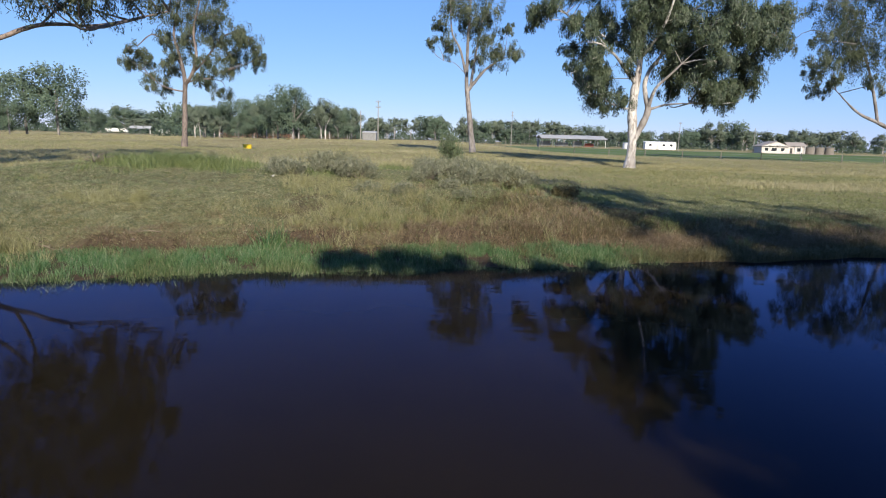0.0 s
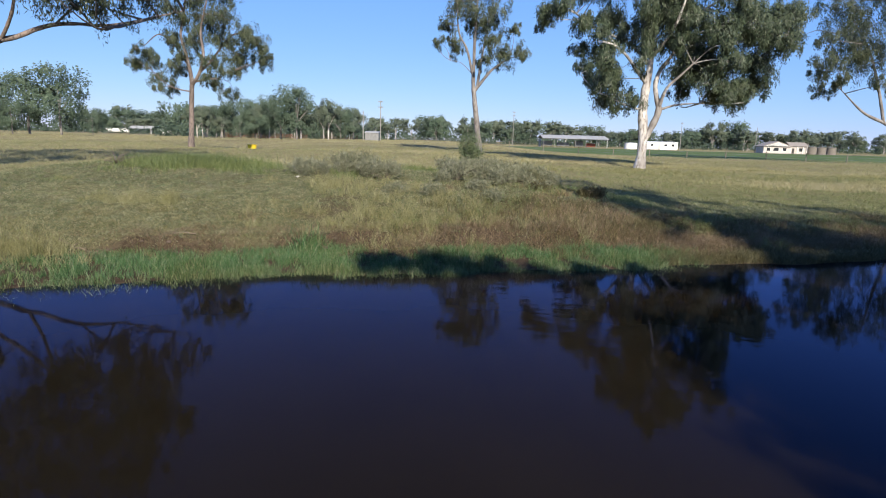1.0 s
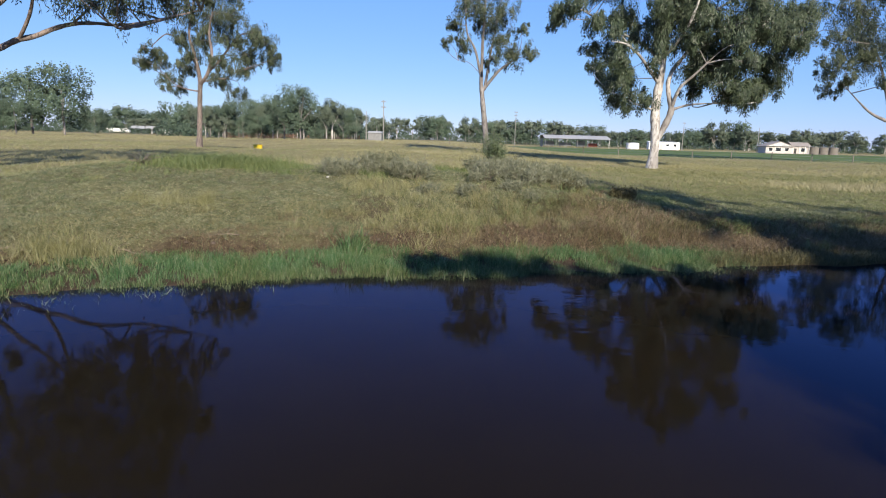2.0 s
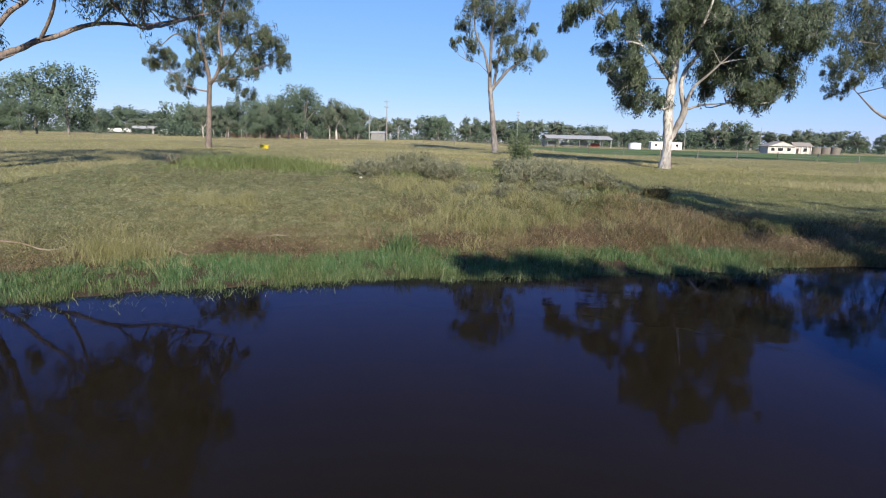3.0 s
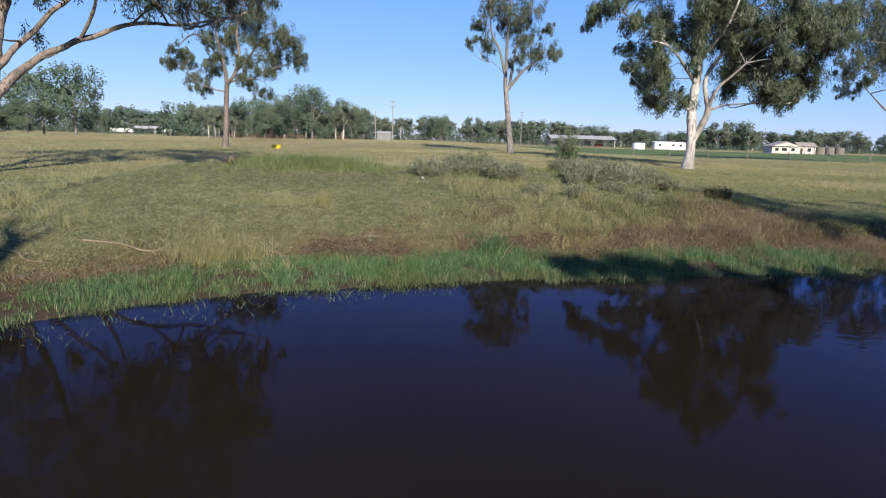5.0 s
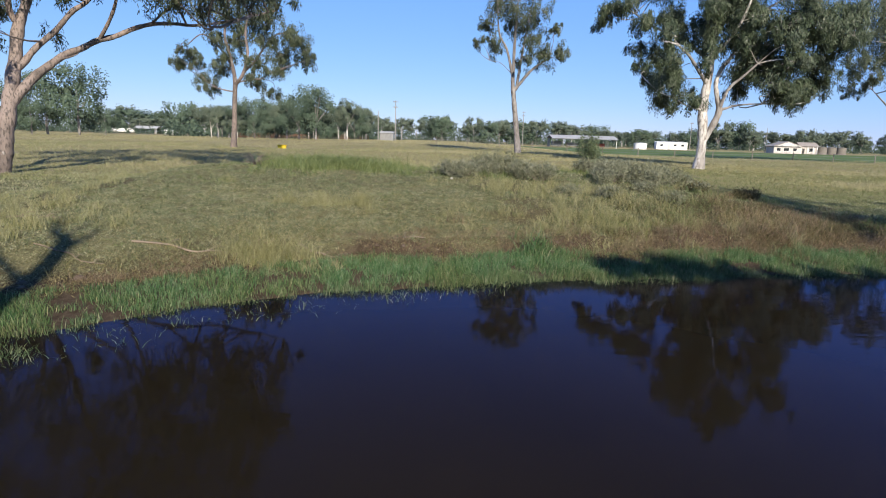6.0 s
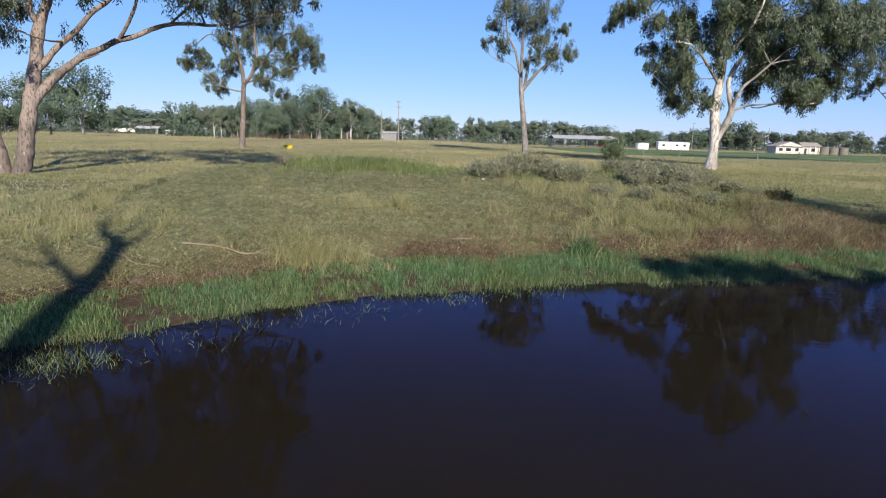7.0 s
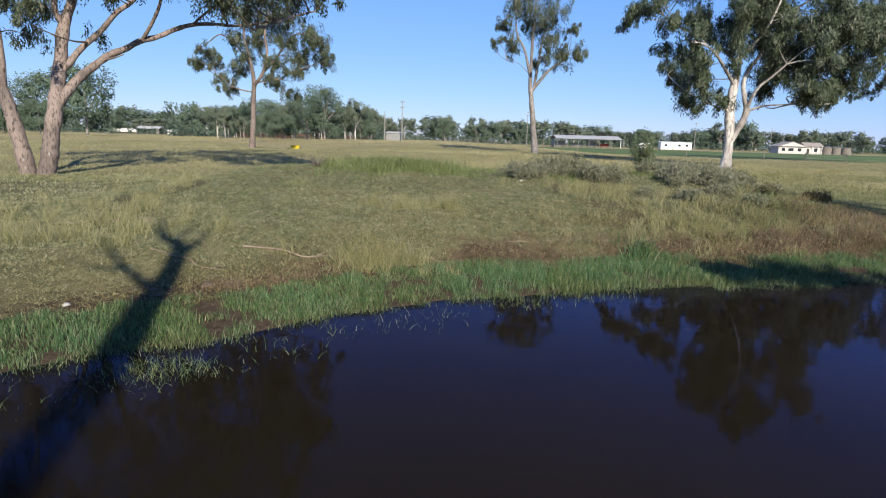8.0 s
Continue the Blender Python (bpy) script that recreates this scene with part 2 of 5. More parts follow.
M_MACHINE = plain_material("red_machine", (0.212, 0.035, 0.021), (0.297, 0.064, 0.035), 2, 0.5)
M_WOOD = plain_material("dead_wood", (0.099, 0.074, 0.053), (0.226, 0.177, 0.127), 5, 0.85)
M_STONE = plain_material("pale_stone", (0.330, 0.318, 0.288), (0.450, 0.438, 0.408), 9, 0.8)
M_GLASS = plain_material("dark_pane", (0.0141, 0.0177, 0.021), (0.035, 0.039, 0.042), 2, 0.1)


# ---------------------------------------------------------------- mesh tools
def raw(name, V, F, smooth=False):
    me = bpy.data.meshes.new(name)
    V, F = np.asarray(V, dtype=np.float32), np.asarray(F, dtype=np.int32)
    n, k = F.shape
    me.vertices.add(len(V))
    me.vertices.foreach_set("co", V.ravel())
    me.loops.add(n * k)
    me.loops.foreach_set("vertex_index", F.ravel())
    me.polygons.add(n)
    me.polygons.foreach_set("loop_start", np.arange(0, n * k, k, dtype=np.int32))
    me.polygons.foreach_set("use_smooth", np.full(n, smooth))
    me.update(calc_edges=True)
    return me


def merge(pieces):
    Vs, Fs, at = [], [], 0
    for V, F in pieces:
        Vs.append(np.asarray(V, dtype=float))
        Fs.append(np.asarray(F) + at)
        at += len(V)
    return np.concatenate(Vs), np.concatenate(Fs)


def part(name, mesh, material, parent, label="", kind=""):
    """Links one mesh (bmesh, or vertices and faces) as a part of a thing."""
    if isinstance(mesh, tuple):
        mesh = raw(name, *mesh)
    elif isinstance(mesh, bmesh.types.BMesh):
        bm, mesh = mesh, bpy.data.meshes.new(name)
        bm.to_mesh(mesh)
        bm.free()
    if not mesh.materials:
        mesh.materials.append(material)
    ob = new(name, mesh)
    ob.parent = parent
    return tagged(ob, label, kind=kind)


def thing(name, label, category, at, rz=0.0, group="", kind=""):
    ob = new(name)
    ob.matrix_basis = pose(*at, 0, 0, rz)
    return tagged(ob, label, category, group, kind)


def block(x0, x1, y0, y1, z0, z1):
    V = [(x, y, z) for z in (z0, z1) for y in (y0, y1) for x in (x0, x1)]
    return np.array(V, dtype=float), np.array([(0, 2, 3, 1), (4, 5, 7, 6), (0, 1, 5, 4), (2, 6, 7, 3), (0, 4, 6, 2), (1, 3, 7, 5)])


def bevelled(x0, x1, y0, y1, z0, z1, w):
    bm = bmesh.new()
    bmesh.ops.create_cube(bm, size=1, matrix=Matrix.Translation(((x0 + x1) / 2, (y0 + y1) / 2, (z0 + z1) / 2)) @ Matrix.Diagonal((x1 - x0, y1 - y0, z1 - z0, 1)))
    bmesh.ops.bevel(bm, geom=bm.edges[:], offset=w, segments=2, affect="EDGES")
    return bm


def smooth_line(P, n):
    """A smooth line of n points through the rows of P (any number of columns)."""
    P = np.asarray(P, dtype=float)
    Q = np.vstack([2 * P[0] - P[1], P, 2 * P[-1] - P[-2]])
    out = []
    for u in np.linspace(0, len(P) - 1.0001, n):
        i, f = int(u), u - int(u)
        a, b, c, d = Q[i:i + 4]
        out.append(0.5 * (2 * b + (c - a) * f + (2 * a - 5 * b + 4 * c - d) * f * f + (3 * b - a - 3 * c + d) * f ** 3))
    return np.array(out)


def tube(P, R, sides=8):
    P, R = np.asarray(P, dtype=float), np.asarray(R, dtype=float)
    T = np.gradient(P, axis=0)
    T /= np.linalg.norm(T, axis=1)[:, None] + 1e-9
    ref = np.where(np.abs(T[:, 2:3]) > 0.9, [[1.0, 0, 0]], [[0, 0, 1.0]])
    A = np.cross(T, ref)
    A /= np.linalg.norm(A, axis=1)[:, None] + 1e-9
    for i in range(1, len(A)):
        A[i] = A[i - 1] - T[i] * (A[i - 1] @ T[i])
        A[i] /= np.linalg.norm(A[i]) + 1e-9
    B = np.cross(T, A)
    ang = np.arange(sides) * 2 * np.pi / sides
    V = P[:, None] + R[:, None, None] * (np.cos(ang)[None, :, None] * A[:, None] + np.sin(ang)[None, :, None] * B[:, None])
    n = len(P)
    i, j = np.meshgrid(np.arange(n - 1), np.arange(sides), indexing="ij")
    k = (j + 1) % sides
    F = np.stack([i * sides + j, i * sides + k, (i + 1) * sides + k, (i + 1) * sides + j], -1).reshape(-1, 4)
    return V.reshape(-1, 3), F


def leaf_cloud(rng, centres, sigma, each, length, width, droop=1.0):
    """Lance-shaped leaves hanging round the centres."""
    C = np.repeat(np.asarray(centres), each, axis=0)
    n = len(C)
    S = np.repeat(np.asarray(sigma), each) if np.ndim(sigma) else np.full(n, sigma)
    g = rng.normal(size=(n, 3))
    g *= (rng.uniform(0, 1, n) ** 0.45 / np.linalg.norm(g, axis=1))[:, None]
    p = C + g * (S * 2.0)[:, None] * [0.8, 0.8, 1.4]
    d = rng.normal(size=(n, 3)) * 0.6
    d[:, 2] -= droop
    d /= np.linalg.norm(d, axis=1)[:, None]
    s = np.cross(d, rng.normal(size=(n, 3)))
    s /= np.linalg.norm(s, axis=1)[:, None] + 1e-9
    L = (length * rng.uniform(0.6, 1.3, n))[:, None]
    W = (width * rng.uniform(0.7, 1.2, n))[:, None]
    V = np.stack([p, p + d * L * 0.42 + s * W * 0.5, p + d * L, p + d * L * 0.42 - s * W * 0.5], 1).reshape(-1, 3)
    return V, np.arange(4 * n).reshape(n, 4)


def foliage(name, rng, centres, hearts, sigma, each, length, width, droop=1.0):
    """A leaf cloud whose leaves know the way out of the clump (its heart) that they belong to."""
    V, F = leaf_cloud(rng, centres, sigma, each, length, width, droop)
    H = np.repeat(np.asarray(hearts), each, axis=0)
    out = V.reshape(-1, 4, 3).mean(1) - H
    out /= np.linalg.norm(out, axis=1)[:, None] + 1e-6
    me = raw(name, V, F)
    att = me.attributes.new("outward", "FLOAT_VECTOR", "POINT")
    att.data.foreach_set("vector", np.repeat(out, 4, axis=0).astype(np.float32).ravel())
    return me


def blades(rng, x, y, z, height, width, lean, bend=0.4, short=False):
    """Grass rooted at x, y, z: bent blades of three triangles, or short ones of a single triangle."""
    n = len(x)
    a = rng.uniform(0, 2 * np.pi, n)
    side = np.stack([np.cos(a), np.sin(a), np.zeros(n)], 1) * (width * rng.uniform(0.6, 1.3, n))[:, None] * 0.5
    b = rng.uniform(0, 2 * np.pi, n)
    out = np.stack([np.cos(b), np.sin(b), np.zeros(n)], 1) * (height * lean * rng.uniform(0.2, 1.2, n))[:, None]
    root = np.stack([x, y, z], 1)
    up = np.zeros((n, 3))
    up[:, 2] = height
    if short:
        V = np.stack([root - side, root + side, root + up * rng.uniform(0.7, 1.0, n)[:, None] + out], 1).reshape(-1, 3)
        return V, np.arange(3 * n).reshape(n, 3)
    mid = root + up * 0.55 + out * 0.35
    tip = root + up * (1 - bend * rng.uniform(0, 0.5, n))[:, None] + out
    V = np.stack([root - side, root + side, mid - side * 0.7, mid + side * 0.7, tip], 1).reshape(-1, 3)
    q = np.arange(n)[:, None] * 5
    F = np.stack([q + [0, 1, 3], q + [0, 3, 2], q + [2, 3, 4]], 1).reshape(-1, 3)
    return V, F


def stuff(name, label, category, V, F, material):
    me = raw(name, V, F)
    me.materials.append(material)
    return tagged(new(name, me), label, category, kind="stuff")


# ---------------------------------------------------------------- the lie of the land
def step(a, b, x):
    t = np.clip((np.asarray(x, dtype=float) - a) / (b - a), 0, 1)
    return t * t * (3 - 2 * t)


WATER = -0.12                        # level of the dam
SHORE_X = [-60, -20, -14, -11, -9.6, -9, -8.2, -7.5, -7, -6.4, -5.7, -5, -4, -3.3, -2, -0.7, 0.5, 2, 3.6, 5.4, 7.4, 8.8, 12, 20, 40, 90]
SHORE_Y = [-30.45, -8.95, -2.45, 2.95, 4.95, 5.45, 5.9, 6.45, 6.85, 7.25, 7.65, 7.95, 8.25, 8.55, 8.75, 9.05, 9.35, 9.65, 10.15, 10.5, 11.05, 11.35, 12.45, 15.95, 25.95, 59.55]
LIP_X = [-60, -20, -14, -11, -10.1, -9.3, -8.4, -7.4, -6.7, -5.5, -4.5, -2.3, -0.8, 1.1, 2.0, 3.6, 5.5, 7.5, 9, 12, 20, 40, 90]
LIP_Y = [-27, -6.5, 0.0, 5.0, 6.5, 7.0, 7.5, 8.2, 8.85, 9.15, 9.5, 9.95, 10.2, 10.6, 10.95, 11.15, 11.7, 12.3, 12.9, 14.0, 17.5, 27.8, 62]


def shore(x):
    return np.interp(x, SHORE_X, SHORE_Y) + 0.07 * np.sin(1.7 * x + 0.6) + 0.05 * np.sin(4.1 * x)


def lip(x):
    """The broken edge of the bank above the reed flat."""
    return np.interp(x, LIP_X, LIP_Y) + 0.06 * np.sin(2.3 * x + 1.1) + 0.05 * np.sin(5.3 * x)


def waves(x, y, f, seed):
    r = np.random.RandomState(seed)
    s = 0
    for k in range(6):
        a, ph, q = r.uniform(0, 6.28), r.uniform(0, 6.28), f * r.uniform(0.6, 1.8)
        s = s + np.sin(q * (x * np.cos(a) + y * np.sin(a)) + ph)
    return s / 6


def land(x, y):
    """Height of the ground round the dam."""
    x, y = np.asarray(x, dtype=float), np.asarray(y, dtype=float)
    d = y - shore(x)
    back = np.maximum(-4.6 - y + 0.3 * np.sin(x * 0.7), x - 34)
    under = WATER + np.maximum(-1.2, 0.22 * np.minimum(np.maximum(d, back), 0))
    field = 0.30 + 0.5 * step(20, 60, y) * (1 - step(0, 25, x)) * step(-60, -20, x)
    field = field + 0.45 * step(60, 112, y) * (1 - step(-8, 25, x)) * step(-120, -70, x)
    field = field - 0.75 * np.exp(-((x + 0.34 * y) / 7.0) ** 2) * step(48, 66, y) * (1 - step(90, 120, y))
    field = field - 0.14 * step(2, 9, x) * step(10, 13, y) * (1 - step(20, 34, y))
    mound = 0.72 * step(-15, -10, x) * (1 - step(-1, 6, x)) * np.exp(-((y - 16.5) / 5.0) ** 2)
    flat = np.clip(d / np.maximum(lip(x) - shore(x), 0.1), 0, 1)
    e = y - lip(x) + 0.22 * waves(x, y, 3.0, 4) + 0.10 * waves(x, y, 8.0, 6)
    width = 0.28 + 1.5 * (1 - step(-8.0, -6.4, x)) + 0.7 * step(1.5, 4, x)
    up = 0.30 * flat ** 1.2 + 0.42 * step(0, 1, e / width) + 0.28 * step(0.1, 2.6, e)
    up = np.where(back > 0, 1 - np.exp(-np.maximum(back, 0) / 1.5), up)
    rough = step(0.8, 2.4, np.maximum(d, back)) * (0.035 * waves(x, y, 1.6, 1) + 0.034 * waves(x, y, 5.0, 2) + 0.026 * waves(x, y, 11.0, 3) + 0.016 * waves(x, y, 19.0, 5)) * (1 - step(60, 200, np.abs(y)))
    return np.where(np.maximum(d, back) > 0, WATER + (field + mound - WATER) * up + rough, under)


def ground_z(x, y):
    return float(land(x, y))


def axis(near0, near1, spacing, far):
    a = np.arange(near0, near1 + 1e-6, spacing)
    out, s = [], spacing
    p = near1
    while p < far:
        s *= 1.08
        p += s
        out.append(p)
    lo, s, p = [], spacing, near0
    while p > -far:
        s *= 1.08
        p -= s
        lo.append(p)
    return np.concatenate([lo[::-1], a, out])


gx, gy = axis(-14, 12, 0.135, 3500), axis(3.6, 20, 0.125, 3500)
X, Y = np.meshgrid(gx, gy)
Z = land(X, Y)
V = np.stack([X, Y, Z], -1).reshape(-1, 3)
i, j = np.meshgrid(np.arange(len(gy) - 1), np.arange(len(gx) - 1), indexing="ij")
q = i * len(gx) + j
me = raw("ground", V, np.stack([q, q + 1, q + 1 + len(gx), q + len(gx)], -1).reshape(-1, 4), True)
xs, ys = X.ravel(), Y.ravel()
patchy = waves(xs, ys, 2.2, 7)
e = (Y - lip(X)).ravel()
mud = (1 - step(0.10, 0.45, e + 0.40 * patchy)) + 0.6 * step(0.36, 0.6, waves(xs, ys, 1.1, 9) + 0.2 * patchy) * (1 - step(18, 20, ys))
crop = step(14, 20, xs) * step(86, 88, ys + 0.25 * (xs - 45)) * (1 - step(218, 222, ys))
dry = step(17, 30, ys + 2 * patchy)
mud = mud + 0.55 * (1 - step(-8.2, -7.2, xs)) * (1 - step(0.4, 1.6, e + 0.9 * patchy))
# Slope ground darkened: bare soil and shade between tussocks in one colour.
mud = mud + 0.75 * step(-1.5, 1.0, xs) * (1 - step(8, 11, xs)) * (1 - step(2.2, 5.2, e + 0.8 * patchy))
cover = np.stack([np.clip(mud, 0, 1), crop, dry, np.ones_like(crop)], 1).astype(np.float32)
att = me.color_attributes.new("cover", "FLOAT_COLOR", "POINT")
att.data.foreach_set("color", cover.ravel())
me.materials.append(M_GROUND)
tagged(new("ground", me), "grazed pasture and low earth bank round a farm dam", "ground", kind="structure")

wx, wy = np.linspace(-24, 38, 32), np.linspace(-8, 22, 16)
X, Y = np.meshgrid(wx, wy)
i, j = np.meshgrid(np.arange(15), np.arange(31), indexing="ij")
q = i * 32 + j
me = raw("water", np.stack([X, Y, X * 0 + WATER], -1).reshape(-1, 3), np.stack([q, q + 1, q + 33, q + 32], -1).reshape(-1, 4))
me.materials.append(M_WATER)
tagged(new("water", me), "still dark brown water of a farm dam", "water", kind="structure")


# ---------------------------------------------------------------- trees
def gum_tree(label, at, limbs, clumps, bark, leaf, seed, depth=3.0, layers=2, subs=14, each=55, size=(0.30, 0.075), name="gum_tree", group="", bare=False, spread=1.0):
    """A eucalypt: limbs as lines of (sideways, up, radius and, where it matters, back), foliage clumps as (sideways, up, radius)."""
    rng = np.random.RandomState(seed)
    tree = thing(name, label, "tree", at, group=group)
    skeleton = []
    for k, limb in enumerate(limbs):
        L = np.array(limb, dtype=float)
        first = np.zeros(3)
        if k:                                   # a limb begins at the nearest place of what stands
            P0 = np.concatenate(skeleton)
            first = P0[np.argmin(np.linalg.norm(P0[:, [0, 2]] - L[0, :2], axis=1))]
            if L[0, 1] > 0.1:
                L[0, :2] = first[[0, 2]]
        if L.shape[1] > 3:
            y = L[:, 3] + (first[1] - L[0, 3]) * np.linspace(1, 0, len(L)) ** 2
        else:
            off = rng.uniform(-1, 1) * depth * 0.5 if k else 0.0
            y = first[1] + off * np.linspace(0, 1, len(L)) ** 1.3 + 0.02 * rng.normal(size=len(L)) * np.arange(len(L))
        line = smooth_line(np.stack([L[:, 0], y, L[:, 1], L[:, 2]], 1), 6 * len(L))
        r = np.maximum(line[:, 3], 0.01) * (1 + 0.05 * np.sin(np.arange(len(line)) * 1.3 + seed))
        if not k:
            r[:3] *= [1.30, 1.14, 1.05]
        if k == 0 or L[0, 2] > 0.2 and L[0, 1] < 0.1:
            line[0, 2] -= 0.25
        skeleton.append(line[:, :3])
        sides = 16 if k == 0 else 10
        TV, TF = tube(line[:, :3], r, sides)
        mid = np.repeat(line[:, :3], sides, axis=0)
        TV = mid + (TV - mid) * (1 + 0.10 * waves(TV[:, 0] * 3 + TV[:, 2], TV[:, 1] * 3 + TV[:, 2] * 0.7, 2.5, seed + k))[:, None]
        part("trunk" if k == 0 else "limb", (TV, TF, True), bark, tree)
    if bare:
        return tree
    P0 = np.concatenate([s[len(s) // 3:] for s in skeleton])
    twigs, centres, hearts, sig = [], [], [], []
    typical = float(np.mean([r for _, _, r in clumps]))
    for x, z, r in clumps:
        for layer in range(layers):
            y = rng.uniform(-0.25, 1.0) * depth * (1 if layer % 2 else -1)
            c = np.array([x + rng.normal() * 0.25 * r * layer, y, z + rng.normal() * 0.25 * r * layer])
            a = P0[np.argmin(np.linalg.norm((P0 - c) * [1, 0.6, 1], axis=1) + 1.5 * np.maximum(0, P0[:, 2] - c[2]))]
            mid = (a + c) / 2 + rng.normal(size=3) * 0.12 * np.linalg.norm(c - a) + [0, 0, 0.1 * r]
            line = smooth_line([a, mid, c], 7)
            twigs.append(tube(line, np.linspace(0.014 + 0.009 * np.linalg.norm(c - a), 0.010, 7), 5))
            many = max(4, int(subs * min(1.35, (r / typical) ** 1.5)))
            s = rng.normal(size=(many, 3))
            s *= (rng.uniform(0.2, 1.15, many) / np.linalg.norm(s, axis=1))[:, None]
            s = c + s * r * [1.0, 1.0, 0.85]
            for k in range(0, many, 2):
                m2 = (c + s[k]) / 2 + rng.normal(size=3) * 0.1 * r
                twigs.append(tube(smooth_line([c, m2, s[k]], 4), np.linspace(0.012, 0.005, 4), 4))
            centres.append(s)
            hearts.append(np.tile(c - [0, 0, 0.25 * r], (many, 1)))
            sig.append(np.full(many, 0.088 * r + 0.055) * rng.uniform(0.6, 1.5, many) * spread)
    part("twig_spray", (*merge(twigs), True), bark, tree, kind="stuff")
    part("crown", foliage("crown", rng, np.concatenate(centres), np.concatenate(hearts), np.concatenate(sig), each, *size), leaf, tree, kind="stuff")
    return tree


def stand(x, y):
    return (x, y, ground_z(x, y))


gum_tree("tall spreading white-barked gum tree with a forked trunk", stand(12.06, 39.0),
         [[(-0.12, 0, 0.344, 0), (-0.07, 1.16, 0.283, 0), (-0.1, 2.4, 0.295, 0), (-0.22, 3.6, 0.291, 0), (-0.17, 4.8, 0.262, 0), (-0.07, 5.6, 0.23, 0), (0.01, 6.5, 0.18, 0), (0.03, 7.7, 0.148, 0), (0.12, 8.9, 0.123, 0), (0.31, 10.4, 0.09, 0), (0.38, 12.9, 0.057, 0)],
          [(0.15, 1.6, 0.18, 0), (0.41, 2.76, 0.205, -0.2), (0.68, 3.7, 0.197, -0.3), (0.45, 4.56, 0.148, -0.3), (0.43, 5.36, 0.135, 0), (0.79, 6.25, 0.123, 0.3), (1.33, 6.9, 0.115, 0.5), (1.82, 7.7, 0.098, 0.6), (2.09, 8.5, 0.09, 0.8), (1.72, 9.4, 0.078, 1), (1.89, 11.3, 0.057, 1)],
          [(0.69, 3.89, 0.135, -0.3), (0.72, 4.62, 0.103, -0.8), (0.84, 5.1, 0.088, -1.2), (1.32, 5.65, 0.072, -1.6), (1.89, 6.34, 0.057, -2)],
          [(0.88, 3.77, 0.09, -0.3), (1.48, 3.98, 0.067, -0.5), (2.03, 4.07, 0.052, -0.8), (2.97, 4.13, 0.037, -1)],
          [(-0.11, 5.34, 0.136, 0), (-0.89, 5.9, 0.104, -0.6), (-1.63, 6.62, 0.089, -1), (-2.11, 6.97, 0.073, -1.3), (-2.89, 7.39, 0.058, -1.6), (-3.86, 7.46, 0.036, -2)],
          [(0, 6.37, 0.121, 0), (-0.57, 7.26, 0.107, 0.5), (-1.41, 7.96, 0.093, 0.8), (-2.18, 8.32, 0.078, 1), (-3.57, 9.05, 0.063, 1.5), (-4.67, 9.85, 0.048, 1.8), (-5.93, 10.29, 0.032, 2)],
          [(1.82, 7.68, 0.092, 0.6), (3.33, 7.86, 0.078, 1), (5.46, 8.24, 0.071, 1.4), (6.78, 8.69, 0.055, 1.6), (8.43, 9.42, 0.039, 1.8)],
          [(2.03, 8.73, 0.085, 0.8), (2.67, 9.52, 0.076, 0.4), (3.77, 10.29, 0.061, 0), (5.12, 11.01, 0.045, -0.5)],
          [(-0.56, 3.68, 0.067, -0.4), (-1.43, 3.89, 0.052, -0.8), (-2.65, 4.33, 0.037, -1.2), (-3.63, 4.62, 0.022, -1.5)],
          [(0.05, 6.9, 0.107, 0), (0.7, 8.2, 0.082, -1.2), (1, 9.6, 0.066, -2), (1.2, 11.4, 0.041, -2.4)]],
         [(-6.68, 9.35, 0.7), (-5.75, 9.62, 0.77), (-4.04, 7.77, 0.74), (-3.4, 6.44, 0.92), (-3.21, 5.26, 0.92), (-2.17, 4.43, 0.89), (-1.16, 4.11, 0.66), (-2.11, 5.8, 0.83), (-3.01, 6.96, 0.83), (-4.05, 8.93, 0.74),
          (-2.87, 9.29, 0.83), (-0.5, 8.2, 1.11), (0.09, 9.21, 1.11), (-1.31, 9.33, 0.92), (2.13, 6.42, 1.29), (2.97, 5.25, 1.11), (4.11, 4.6, 0.92), (3.71, 6.47, 1.11), (5.46, 5.15, 1.01), (6.39, 4.83, 0.77), (7.18, 5.54, 0.92),
          (4.89, 6.83, 1.29), (6.67, 6.71, 1.2), (2.8, 8.29, 1.29), (4.84, 8.67, 1.38), (7.18, 8.07, 1.11), (7.88, 9.25, 1.11), (8.87, 9.6, 1.01), (6.59, 9.87, 1.38), (4.17, 9.81, 1.38), (2.07, 10.08, 1.29), (-1.84, 11.27, 1.38),
          (0.86, 11.67, 1.57), (3.61, 11.58, 1.57), (6.32, 11.81, 1.38), (-3.54, 11.07, 1.11), (-0.7, 13.4, 1.48), (2.16, 13.6, 1.57), (4.73, 13.3, 1.38), (0.82, 14.9, 1.3), (3.0, 15.0, 1.2),
          (1.0, 7.6, 0.85), (1.4, 8.9, 1.0), (0.6, 10.3, 1.1), (3.3, 7.4, 0.9), (-1.2, 6.3, 0.7), (5.9, 7.9, 1.0), (-1.9, 8.0, 0.7)],
         M_BARK, M_LEAF, 11, depth=3.2, subs=22, each=110, size=(0.21, 0.048), spread=1.25)

